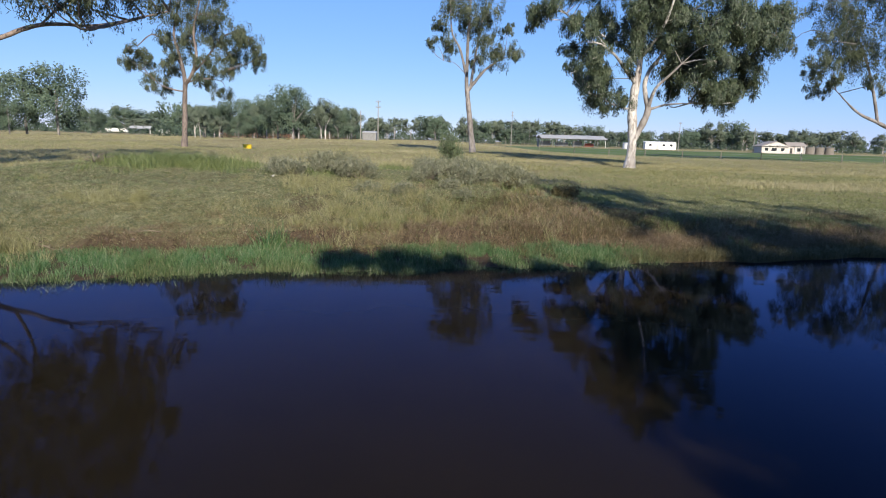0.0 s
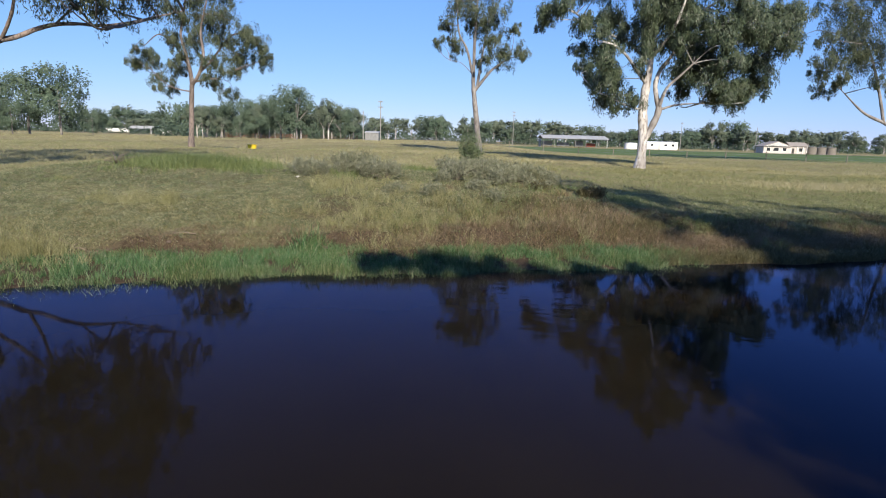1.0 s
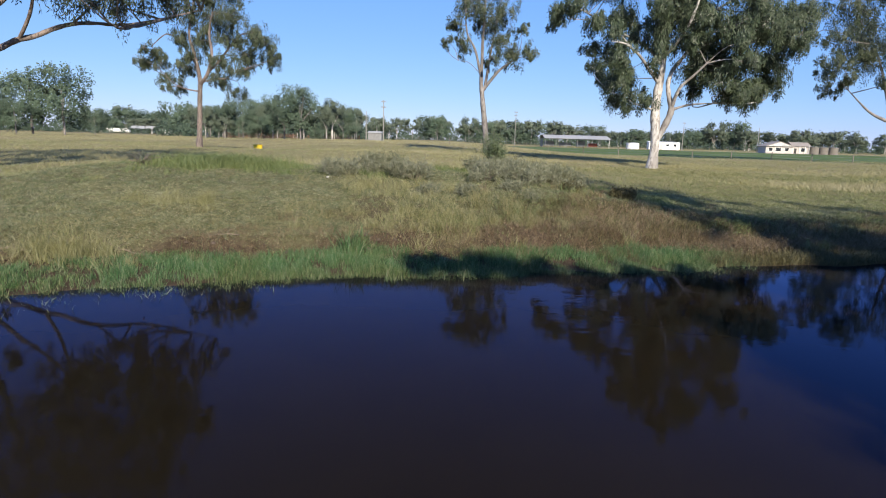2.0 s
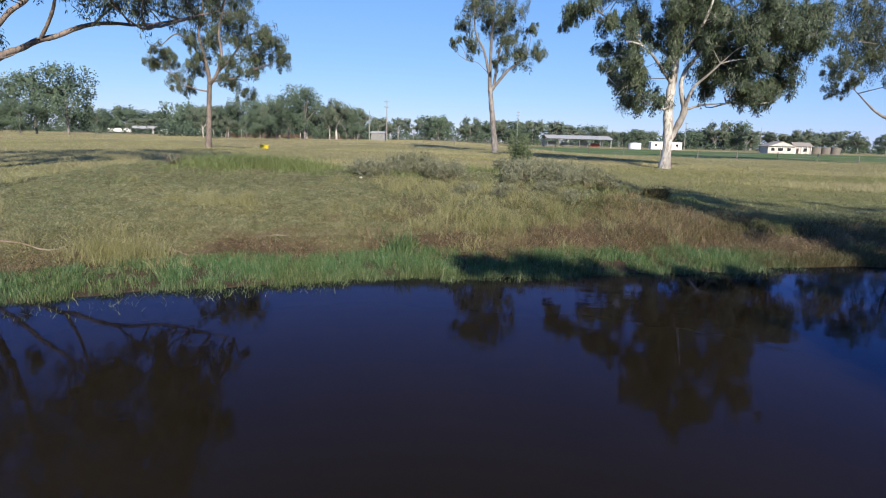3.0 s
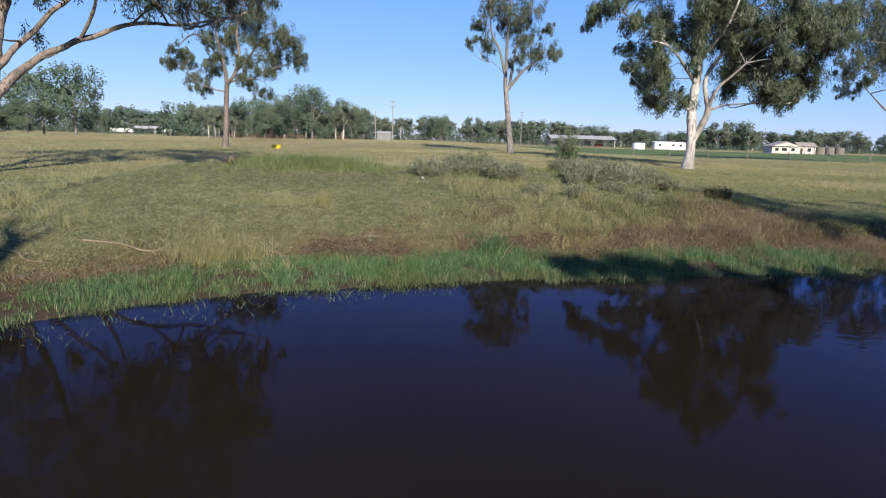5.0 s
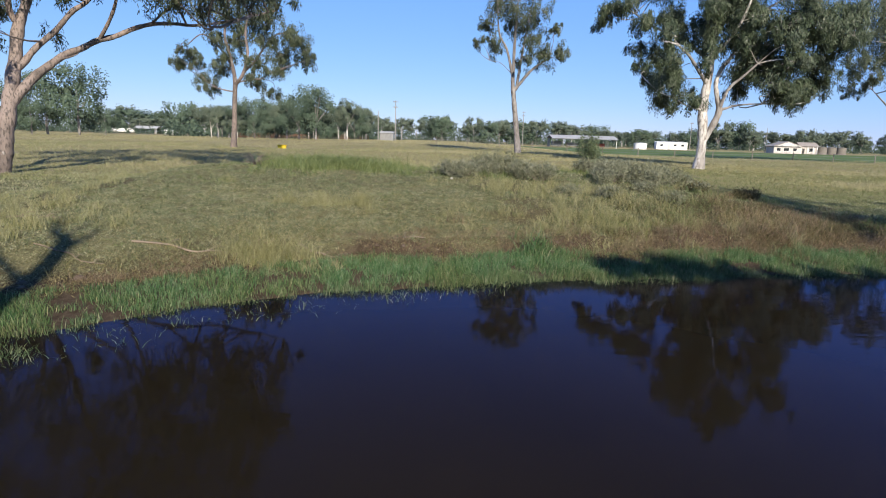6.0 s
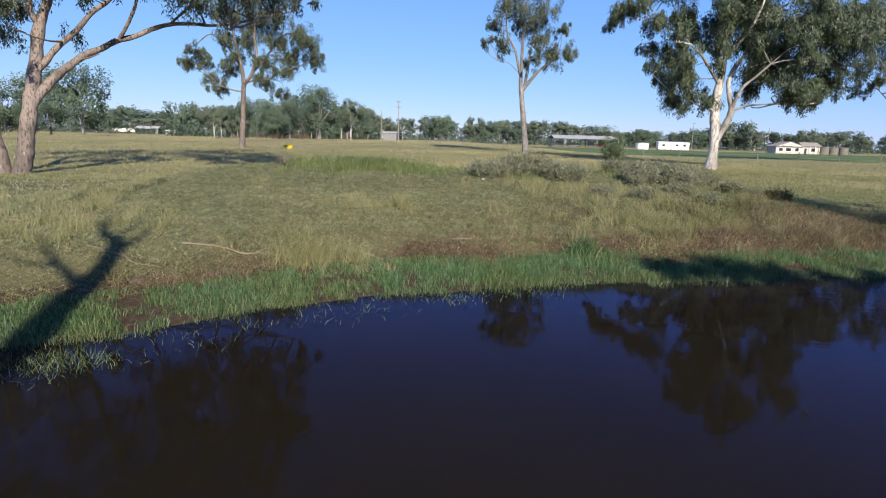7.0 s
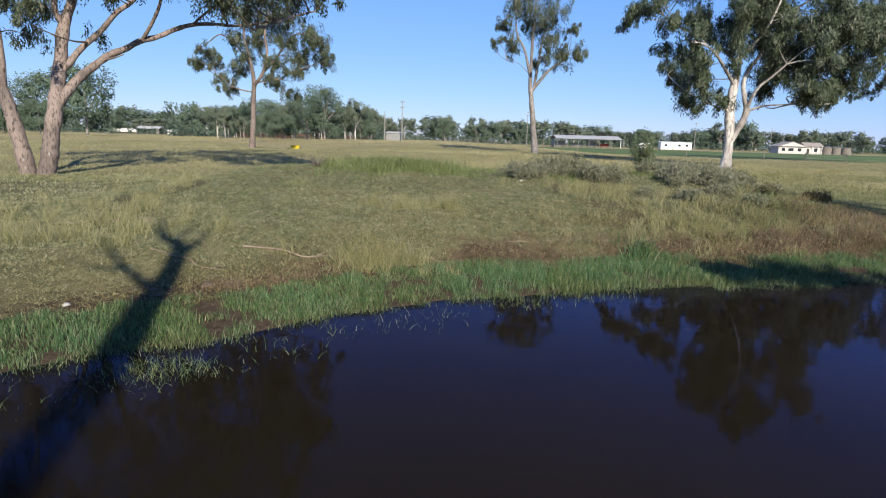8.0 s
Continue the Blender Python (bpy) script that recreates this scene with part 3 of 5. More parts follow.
gum_tree("slender gum tree with a pale upper stem and open crown", stand(2.6, 58.5),
         [[(0, 0, 0.29), (-0.3, 2.5, 0.26), (-0.6, 4.8, 0.23), (-0.8, 6.5, 0.19), (-0.8, 8.0, 0.15), (-0.8, 10.5, 0.13), (-0.6, 15.5, 0.04)],
          [(-0.75, 5.6, 0.18), (-0.1, 6.5, 0.15), (1.0, 7.8, 0.12), (2.6, 8.9, 0.07)],
          [(-0.8, 7.0, 0.14), (-1.5, 9.5, 0.11), (-2.3, 11.0, 0.08), (-2.6, 14.0, 0.04)],
          [(-0.5, 6.2, 0.14), (-0.1, 8.6, 0.11), (0.3, 11.1, 0.08), (0.9, 14.5, 0.04)],
          [(-0.9, 7.2, 0.035), (-2.0, 8.3, 0.025), (-3.0, 8.5, 0.015)]],
         [(-2.8, 10.3, 1.2), (-4.3, 10.2, 0.6), (-0.8, 12.6, 1.7), (-2.4, 13.0, 1.5), (1.1, 12.6, 1.6), (0.9, 10.1, 1.3), (2.0, 9.1, 1.35), (3.4, 9.2, 0.95),
          (0.2, 8.5, 0.8), (-0.9, 15.1, 2.0), (0.9, 15.3, 1.8), (-2.4, 15.8, 1.5), (-0.7, 16.5, 1.7), (-3.4, 11.8, 0.85), (2.8, 11.2, 0.8)],
         M_BARK_GREY, M_LEAF_GREY, 23, depth=2.0, subs=18, each=70, size=(0.24, 0.055))

gum_tree("young gum tree with a straight pinkish trunk", stand(-22.64, 52.0),
         [[(0.07, 0, 0.23, 0), (0.21, 2.2, 0.205, 0), (0.34, 4.7, 0.195, 0), (0.39, 5.45, 0.18, 0), (0.25, 6.55, 0.145, 0), (-0.06, 7.9, 0.12, 0), (-0.36, 9.3, 0.10, 0), (0, 11.0, 0.08, 0), (0.33, 13.3, 0.05, 0)],
          [(0.44, 5.2, 0.159, 0), (1.21, 6.03, 0.131, -0.5), (1.77, 7.57, 0.117, -0.8), (1.71, 9.19, 0.091, -1), (2.11, 10.79, 0.065, -1.2), (2.59, 12.68, 0.052, -1)],
          [(1.28, 6.16, 0.118, -0.4), (2.05, 7.24, 0.093, 0.3), (2.83, 8.55, 0.081, 0.8), (3.9, 9.62, 0.068, 1.2), (5.62, 8.98, 0.041, 1.5)],
          [(0.18, 6.67, 0.106, 0), (-0.7, 7.82, 0.094, 0.6), (-1.57, 8.71, 0.081, 1), (-2.81, 9.41, 0.054, 1.3), (-4.23, 8.47, 0.041, 1.5)],
          [(0.24, 4.66, 0.07, 0), (-0.42, 4.75, 0.055, -0.5), (-1.06, 4.97, 0.042, -0.8), (-1.72, 5.42, 0.03, -1)],
          [(0.7, 5.41, 0.08, 0), (1.92, 5.65, 0.06, -0.4), (2.91, 5.75, 0.045, -0.6), (3.6, 6.18, 0.03, -0.8)]],
         [(-4.22, 7.16, 0.85), (-2.92, 6.95, 0.79), (-3.51, 7.9, 0.74), (-1.91, 5.58, 0.79), (-0.91, 6.51, 0.85), (-1.61, 4.85, 0.66), (-0.12, 7.39, 0.79), (0.97, 8.62, 1.06), (1.89, 7.08, 0.95), (2.23, 5.7, 0.85), (2.97, 4.78, 0.74),
          (3.77, 6.28, 0.9), (4.18, 7.87, 1.22), (6.08, 8.76, 1.22), (6.44, 7.32, 0.85), (5.21, 9.33, 1.06), (2.82, 8.91, 1.11), (-0.83, 8.81, 0.9), (1.48, 10.54, 1.45), (3.48, 10.6, 1.32), (-0.25, 10.97, 1.32), (2.04, 12.67, 1.5),
          (0.33, 13.2, 1.32), (3.53, 12.9, 1.19)],
         M_BARK_PINK, M_LEAF_GREY, 31, depth=2.0, subs=16, each=74, size=(0.22, 0.05), spread=1.1)

gum_tree("old twin-stemmed gum tree with long low limbs over the bank", stand(-19.35, 20.5),
         [[(-0.05, 0, 0.279, 0), (0.11, 0.56, 0.261, 0), (0.21, 1.12, 0.248, 0), (0.34, 2.02, 0.239, 0.1), (0.34, 2.97, 0.225, 0.4), (0.28, 3.93, 0.203, 0.8), (0.31, 4.88, 0.198, 1), (0.45, 5.55, 0.153, 1.2), (0.75, 6.65, 0.126, 1.4), (1.2, 8.75, 0.09, 1.5), (1.8, 11.75, 0.045, 1.5)],
          [(-0.62, 0.02, 0.27), (-0.75, 1.2, 0.235), (-0.95, 2.5, 0.20), (-1.25, 3.6, 0.17), (-1.8, 4.9, 0.14), (-2.4, 7.6, 0.07)],
          [(-0.98, 2.6, 0.14), (-0.85, 4.4, 0.11), (-0.9, 5.8, 0.08), (-0.6, 8.5, 0.04)],
          [(0.49, 2.3, 0.189, 0.2), (0.58, 2.68, 0.167, 0.4), (0.89, 3.28, 0.149, 0.8), (1.2, 3.73, 0.135, 1.2), (1.51, 4.14, 0.122, 1.6), (1.84, 4.4, 0.113, 2), (2.19, 4.74, 0.104, 2.4), (2.71, 4.96, 0.095, 2.7), (3.25, 5.29, 0.086, 3), (3.8, 5.52, 0.077, 3.3), (4.49, 5.61, 0.065, 3.6), (5.17, 5.62, 0.054, 3.9), (6.27, 5.85, 0.042, 4.2), (8.2, 6.35, 0.027, 4.4)],
          [(0.47, 3.5, 0.117, 0.6), (0.59, 3.7, 0.11, 0.7), (0.91, 4.22, 0.099, 0.9), (1.49, 4.89, 0.09, 1.2), (1.95, 5.53, 0.083, 1.4), (2.49, 5.95, 0.074, 1.5), (3.39, 7.14, 0.058, 1.8), (4.4, 8.85, 0.036, 2)],
          [(2.26, 4.82, 0.068, 2.4), (2.66, 5.19, 0.063, 2.2), (3.05, 5.68, 0.058, 2), (3.3, 6.04, 0.052, 1.8), (3.72, 7.1, 0.038, 1.6), (4.2, 8.25, 0.027, 1.5)],
          [(1.35, 3.94, 0.041, 1.5), (1.79, 4, 0.032, 1.3), (2.25, 4.11, 0.016, 1.1)],
          [(0.31, 4.95, 0.117, 1), (0.2, 5.45, 0.099, 0.8), (0.3, 6.45, 0.072, 0.6), (-0.4, 8.25, 0.036, 0.4)],
          [(3.8, 5.52, 0.045, 3.3), (4.6, 6.15, 0.041, 3.2), (5.8, 6.85, 0.032, 3), (7.2, 7.85, 0.018, 3)]],
         [(5.5, 5.9, 0.6), (6.4, 5.8, 0.8), (7.3, 5.9, 0.9), (8.2, 6.1, 0.85), (9.0, 6.4, 0.7), (6.0, 6.9, 0.9), (7.1, 7.0, 1.1), (8.2, 7.2, 1.1), (9.0, 7.6, 0.8), (5.0, 6.8, 0.7), (4.3, 7.2, 0.9), (-0.3, 4.5, 0.45), (-0.6, 5.1, 0.6), (0.9, 4.6, 0.4), (0.1, 5.5, 0.7), (2.4, 5.9, 0.45),
          (1.2, 6.9, 1.1), (3.1, 7.8, 1.3), (-0.9, 6.8, 1.1), (-2.4, 6.5, 1.1), (5.4, 8.4, 1.3), (1.1, 8.8, 1.5), (-1.8, 8.4, 1.5), (3.6, 9.8, 1.5), (7.2, 8.7, 1.2), (0.5, 10.5, 1.5), (2.7, 11.6, 1.4), (5.5, 10.3, 1.3), (8.3, 9.3, 1.0), (7.0, 10.6, 1.1), (-3.6, 9.6, 1.3), (-1.6, 10.8, 1.4), (4.6, 12.2, 1.3)],
         M_BARK_PINK, M_LEAF_GREY, 47, depth=2.6, subs=18, each=64, size=(0.16, 0.038), spread=1.1)

gum_tree("broad gum tree with grey-green drooping foliage", stand(60.5, 75.0),
         [[(0, 0, 0.55), (-1.0, 1.7, 0.5), (-2.2, 5.0, 0.42), (-3.7, 9.1, 0.34), (-5.3, 14.9, 0.2), (-6.0, 20.5, 0.08)],
          [(-1.2, 2.2, 0.3), (-3.4, 3.4, 0.27), (-6.8, 5.1, 0.21), (-9.4, 6.4, 0.14), (-12.2, 9.0, 0.05)],
          [(-6.8, 5.1, 0.2), (-8.1, 9.0, 0.17), (-9.9, 13.5, 0.12), (-12.5, 17.5, 0.05)],
          [(-3.7, 9.0, 0.2), (-1.0, 13.0, 0.12), (0.4, 17.0, 0.06)]],
         [(-12.8, 14.7, 3.4), (-16.2, 11.4, 2.3), (-14.2, 9.8, 1.3), (-9.0, 12.2, 3.0), (-17.2, 14.3, 1.7), (-9.8, 17.4, 3.5), (-11.9, 9.2, 1.6), (-5.3, 14.9, 3.6),
          (-0.8, 12.5, 3.2), (-4.0, 18.6, 3.6), (-8.6, 21.0, 3.2), (-13.2, 18.8, 2.6), (0.4, 17.0, 3.2)],
         M_BARK_GREY, M_LEAF_GREY, 53, depth=5.0, subs=30, each=80, size=(0.32, 0.08))

# trees of the near bank, whose shadows lie on water and grass
gum_tree("gum tree on the near bank of the dam", stand(13.4, -11.5),
         [[(0, 0, 0.45), (0.1, 4.0, 0.36), (-0.1, 8.0, 0.28), (0.2, 12.0, 0.2), (0.1, 19.0, 0.06)],
          [(0.0, 7.5, 0.18), (1.8, 10.0, 0.12), (3.0, 13.5, 0.05)], [(0.0, 8.5, 0.18), (-1.8, 11.0, 0.12), (-2.6, 14.5, 0.05)]],
         [(-2.4, 11.0, 1.8), (0.0, 13.0, 2.2), (-2.4, 14.6, 1.9), (2.6, 14.6, 1.9), (0.2, 16.4, 2.2), (-1.2, 18.2, 1.6), (1.4, 18.8, 1.6), (0.0, 20.4, 1.2)],
         M_BARK, M_LEAF, 61, depth=2.6, subs=14, each=24, size=(0.40, 0.12))
gum_tree("bushy gum tree with low limbs on the near bank", stand(9.8, -6.6),
         [[(0, 0, 0.3), (0.1, 3.0, 0.24), (-0.1, 6.0, 0.18), (0.1, 8.6, 0.12), (-0.1, 10.6, 0.08), (-0.8, 12.4, 0.05), (-1.3, 13.5, 0.02)],
          [(0.0, 5.0, 0.13), (-2.0, 7.6, 0.10), (-4.5, 8.3, 0.05), (-7.6, 8.55, 0.03)], [(0.0, 5.5, 0.12), (1.5, 7.5, 0.08), (2.6, 9.2, 0.04)]],
         [(-7.6, 8.6, 0.14), (-7.2, 8.58, 0.18), (-6.7, 8.55, 0.2), (-6.2, 8.5, 0.2), (-5.7, 8.45, 0.14), (-4.9, 8.4, 0.16), (-4.2, 8.35, 0.2), (-3.4, 8.3, 0.2), (-2.4, 8.2, 0.3), (-1.5, 8.3, 0.4), (-4.4, 6.0, 1.0), (-5.0, 4.6, 1.1), (-5.6, 3.4, 1.0),
          (-1.2, 13.2, 0.35), (-0.8, 12.5, 0.4), (-0.3, 11.9, 0.45), (0.2, 11.3, 0.5), (0.8, 10.8, 0.6), (1.4, 10.3, 0.7), (2.2, 9.9, 0.8), (3.2, 9.3, 0.9), (1.6, 9.2, 0.7), (4.3, 8.9, 0.8), (0.5, 8.8, 0.7),
          (-3.0, 6.5, 1.1), (-1.5, 7.0, 1.2), (0.0, 7.2, 1.2), (1.6, 7.6, 1.2), (3.2, 7.4, 1.2), (-3.4, 5.1, 1.2), (-1.8, 5.4, 1.3), (0.0, 5.6, 1.3), (1.8, 5.7, 1.3), (3.4, 5.5, 1.2), (-3.8, 3.6, 1.2), (-2.0, 3.8, 1.2), (0.0, 3.6, 1.2), (2.0, 3.7, 1.2)],
         M_BARK, M_LEAF, 63, depth=0.5, subs=16, each=52, size=(0.27, 0.09))
gum_tree("bare dead tree on the near bank of the dam", stand(-5.80, -6.2),
         [[(-0.5, 0, 0.26), (-0.4, 1.8, 0.24), (-0.28, 3.6, 0.22), (-0.2, 5.2, 0.20), (-0.17, 6.2, 0.19), (-0.18, 7.0, 0.17), (-0.15, 7.6, 0.13), (-0.2, 8.0, 0.10), (-0.46, 8.5, 0.06), (-0.68, 9.2, 0.02)],
          [(-0.2, 7.1, 0.09), (-0.36, 7.3, 0.07), (-0.66, 7.6, 0.05), (-0.9, 7.9, 0.035), (-1.18, 8.4, 0.012)], [(-0.12, 7.8, 0.06), (0.02, 8.2, 0.04), (0.08, 8.9, 0.015)],
          [(-0.6, 7.5, 0.035), (-1.0, 7.6, 0.025), (-1.4, 7.8, 0.012)], [(-0.2, 7.9, 0.05), (-0.25, 8.4, 0.03), (-0.15, 9.0, 0.012)]],
         [], M_BARK_GREY, M_LEAF, 67, depth=0.4, bare=True, name="dead_tree")


# ---------------------------------------------------------------- the tree line
def far_tree(seed, height, width, open_crown, leaves, leaf=0.055):
    """A tree of the distant line, one metre-true model to be repeated."""
    rng = np.random.RandomState(seed)
    tree = thing("paddock_tree", "dark green gum tree in the distant line of trees", "tree", (0, 0, -80), group="distant trees")
    n = 3
    lines = []
    leaf_material = M_HAZE_OPEN_CROWN if open_crown else M_HAZE_CROWN
    for k in range(n):
        a, r = rng.uniform(0, 6.28), width * 0.28 * (k > 0)
        lines.append(smooth_line([(0, 0, -0.3), (0.15 * math.cos(a), 0.15 * math.sin(a), height * 0.3), (r * math.cos(a), r * math.sin(a), height * rng.uniform(0.6, 0.8))], 9))
    part("trunk", (*merge([tube(l, np.linspace(0.015 * height, 0.05, 9), 6) for l in lines]), True), M_BARK if open_crown else M_BARK_GREY, tree)
    c, s, h = [], [], []
    low = 0.46 if open_crown else 0.18
    for k in range(26):
        z = rng.uniform(low, 0.93)
        w = width * 0.5 * (1 - abs((z - low) / (1 - low) - 0.45) ** 2 * 1.9) * rng.uniform(0.35, 1.0)
        a = rng.uniform(0, 6.28)
        r = width * rng.uniform(0.10, 0.17)
        p = rng.normal(size=(8, 3))
        p *= (rng.uniform(0.5, 1, 8) / np.linalg.norm(p, axis=1))[:, None]
        heart = np.array([w * math.cos(a), w * math.sin(a), z * height])
        c.append(heart + p * r * [1, 1, 0.8])
        h.append(np.tile(heart * [0.7, 0.7, 1] - [0, 0, 0.5 * r], (8, 1)))
        s.append(np.full(8, 0.34 * r))
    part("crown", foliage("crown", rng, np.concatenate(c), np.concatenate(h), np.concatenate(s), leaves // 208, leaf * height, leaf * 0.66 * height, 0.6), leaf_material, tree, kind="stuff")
    return tree


MODELS = [far_tree(101, 12, 11, False, 1460, 0.066), far_tree(102, 12, 9, True, 1250, 0.062), far_tree(103, 12, 8, True, 1250, 0.062), far_tree(104, 12, 13, False, 1670, 0.066), far_tree(105, 12, 9, True, 1250, 0.062)]
FINE = [far_tree(111, 12, 11, False, 6600, 0.031), far_tree(112, 12, 10, False, 6000, 0.031), far_tree(113, 12, 8, True, 5400, 0.031), far_tree(114, 12, 13, False, 7000, 0.031), far_tree(115, 12, 9, True, 6000, 0.031)]


def grow(model, x, y, height, turn=0.0, wide=1.0):
    s = height / 12.0
    return copy_thing((FINE if y < 230 else MODELS)[model], pose(x, y, ground_z(x, y), 0, 0, turn) @ Matrix.Diagonal((s * wide, s * wide, s, 1)))


LINE = [  # x, y, height of the trees that stand out
    (-88, 114, 10.5), (-84, 121, 12.0), (-77, 120, 13.6), (-100, 170, 7.6), (-237, 440, 20.0), (-212, 440, 15.2), (-150, 338, 18.0), (-123, 300, 14.0),
    (-55, 160, 10.4), (-44, 140, 7.6), (-34, 122, 9.0), (-29, 115, 10.0), (-31, 150, 8.2), (-32, 190, 10.0), (-31, 260, 9.6), (-23, 270, 9.8),
    (-5, 280, 11.6), (10, 290, 11.8), (16, 280, 9.6), (39, 285, 11.8), (50, 290, 11.6), (126, 310, 9.4), (132, 300, 13.2), (142, 300, 13.5), (150, 260, 10.0), (178, 280, 9.4),
]
for k, (x, y, tall) in enumerate(LINE):
    if y > 255:
        x, y, tall = x * 1.4, y * 1.4, tall * 1.4
    grow((2, 0, 4, 3, 1)[k % 5] if y > 130 else (0, 3, 1)[k % 3], x, y, tall, 67.0 * k, 1.15)
for x, y, tall, m in ((-92, 118, 9, 0), (-81, 112, 6.5, 3), (-38, 128, 8, 4), (-24, 120, 8, 2), (-48, 150, 9, 0), (-62, 165, 9, 1), (-70, 175, 9, 3)):
    grow(m, x, y, tall, x * 13.0, 1.1)
rng = np.random.RandomState(4)
for k in range(28):
    x, y = rng.uniform(-66, -22), rng.uniform(135, 215)
    grow(int(rng.choice([2, 4, 2, 4, 0])), x * y / 150, y, rng.uniform(4.5, 8.8) * y / 165, rng.uniform(0, 360), rng.uniform(0.8, 1.5))
rng = np.random.RandomState(5)
for k in range(140):
    y = rng.uniform(400, 520)
    x = rng.uniform(-0.95, 0.92) * y
    if -0.60 < x / y < -0.43:
        y, x = y + 90, x * (y + 90) / y
    tall = rng.uniform(7.5, 13.5) * (1.0 if x < 60 else 0.92) * (1.12 if x < -60 else 1.0)
    grow(int(rng.randint(5)), x, y, tall * y / 355, rng.uniform(0, 360), rng.uniform(1.4, 2.1))
for m in MODELS + FINE:
    for o in (*m.children_recursive, m):
        bpy.data.objects.remove(o)

rng = np.random.RandomState(6)
n = 1300
y = rng.uniform(540, 700, n)
x = rng.uniform(-1.1, 1.1, n) * y
c = np.stack([x, y, rng.uniform(0.3, 11.0, n)], 1)
V, F = leaf_cloud(rng, c, 2.4, 26, 2.0, 1.3, 0.5)
c = np.concatenate([np.stack([rng.uniform(-520, 500, 900), rng.uniform(505, 535, 900), rng.uniform(0.3, 6.0, 900)], 1), np.stack([rng.uniform(-112, -30, 110), rng.uniform(226, 240, 110), rng.uniform(0.6, 3.6, 110)], 1)])
c = np.concatenate([c, np.stack([rng.uniform(-340, 380, 520), rng.uniform(384, 398, 520), rng.uniform(0.3, 3.6, 520)], 1)])
U, G = leaf_cloud(rng, c, 1.3, 26, 1.1, 0.8, 0.5)
V, F = merge([(V, F), (U, G)])
V[:, 2] = np.maximum(V[:, 2], 0.2)
stuff("far_woods", "dark green woodland with haze in its leaf colour closing the far paddocks", "woodland", V, F, M_HAZE_LEAF)


# ---------------------------------------------------------------- grass
def scatter(rng, n, x0, x1, y0, y1):
    return rng.uniform(x0, x1, n), rng.uniform(y0, y1, n)


rng = np.random.RandomState(21)
x, y = scatter(rng, 520000, -15, 13, 6.5, 21)
x2, y2 = scatter(rng, 150000, -13.5, 0, 6.5, 13)
x, y = np.concatenate([x, x2]), np.concatenate([y, y2])
d = y - lip(x)
keep = (d + 0.6 * waves(x, y, 2.2, 7) > rng.uniform(0.0, 0.55, len(x)) + 1.2 * step(1.5, 4, x)) & (waves(x, y, 6.5, 52) + 0.6 * waves(x, y, 13.0, 53) + rng.uniform(-0.6, 0.6, len(x)) > -0.55) & (waves(x, y, 1.1, 9) + 0.2 * waves(x, y, 2.2, 7) + rng.uniform(-0.15, 0.3, len(x)) < 0.56) & (rng.uniform(0, 1, len(x)) < 1.25 - 0.03 * y)
x, y, d = x[keep], y[keep], d[keep]
tall = rng.uniform(0.014, 0.040, len(x)) * (1 + 0.4 * waves(x, y, 0.9, 12)) * (1 + 0.9 * np.clip(waves(x, y, 6.5, 52), 0, 1)) * (1 + 0.9 * step(2, 7, x))
V, F = blades(rng, x, y, land(x, y) - 0.003, tall, 0.0105, 1.7, short=True)
stuff("pasture_grass", "short grazed green and straw-coloured grass on the bank", "grass", V, F, M_LAWN)

rng = np.random.RandomState(19)
x, y = scatter(rng, 45000, -30, -14.5, 6, 22)
ok = y - shore(x) > 0.8
x, y = x[ok], y[ok]
V, F = blades(rng, x, y, land(x, y) - 0.005, rng.uniform(0.04, 0.10, len(x)), 0.019, 1.0, short=True)
stuff("side_grass", "short pasture grass under the old gum tree", "grass", V, F, M_LAWN)

rng = np.random.RandomState(20)
for seed, material, name, label, many in ((36, M_TUFT, "lawn_tuft", "small green-grey grass tufts across the grazed bank", 7600), (37, M_WEED, "low_weed", "flat green weeds dotted through the grazed bank", 900),
                                          (38, M_DRY, "straw_litter", "dry straw and stubble strewn over the bank", 2600)):
    x, y = scatter(rng, many, -14, 9, 8, 19)
    ok = (y - shore(x) > 1.0) & (waves(x, y, 1.3, seed) > -0.25)
    x, y = x[ok], y[ok]
    per = 16
    px, py = np.repeat(x, per) + rng.normal(size=len(x) * per) * 0.06, np.repeat(y, per) + rng.normal(size=len(x) * per) * 0.06
    V, F = blades(rng, px, py, land(px, py) - 0.005, rng.uniform(0.035, 0.09, len(px)) * {36: 0.95, 37: 0.55, 38: 0.4}[seed], 0.019 if seed == 37 else 0.011, {36: 1.5, 37: 1.4, 38: 3.0}[seed], short=True)
    stuff(name, label, "grass", V, F, material)

rng = np.random.RandomState(39)
x = rng.uniform(-13.5, -1.0, 52000)
y = lip(x) + rng.gamma(2.6, 0.7, 52000) - 0.7
V, F = blades(rng, x, y, land(x, y) + 0.003, rng.uniform(0.008, 0.045, len(x)), 0.008, 4.0, short=True)
stuff("bank_litter", "trampled straw and plant litter on bare bank soil", "litter", V, F, M_DRY)

rng = np.random.RandomState(22)
n = 150000
y = 19 + 75 * rng.uniform(0, 1, n) ** 1.6
x = rng.uniform(-0.86, 0.80, n) * (y + 6) - 3
keep = waves(x, y * 1.6, 0.22, 14) + 0.6 * waves(x, y, 0.9, 15) + rng.uniform(-0.5, 0.5, n) > -0.25 + 1.2 * step(1, 5, x) * (1 - step(32, 38, y))
x, y = x[keep], y[keep]
tall = rng.uniform(0.07, 0.17, len(x)) * (1 + 0.5 * waves(x, y, 0.25, 16)) * (1 - 0.45 * step(2, 6, x) * (1 - step(34, 42, y)))
V, F = blades(rng, x, y, land(x, y) - 0.01, tall, 0.009 + 0.0005 * y, 1.1, short=True)
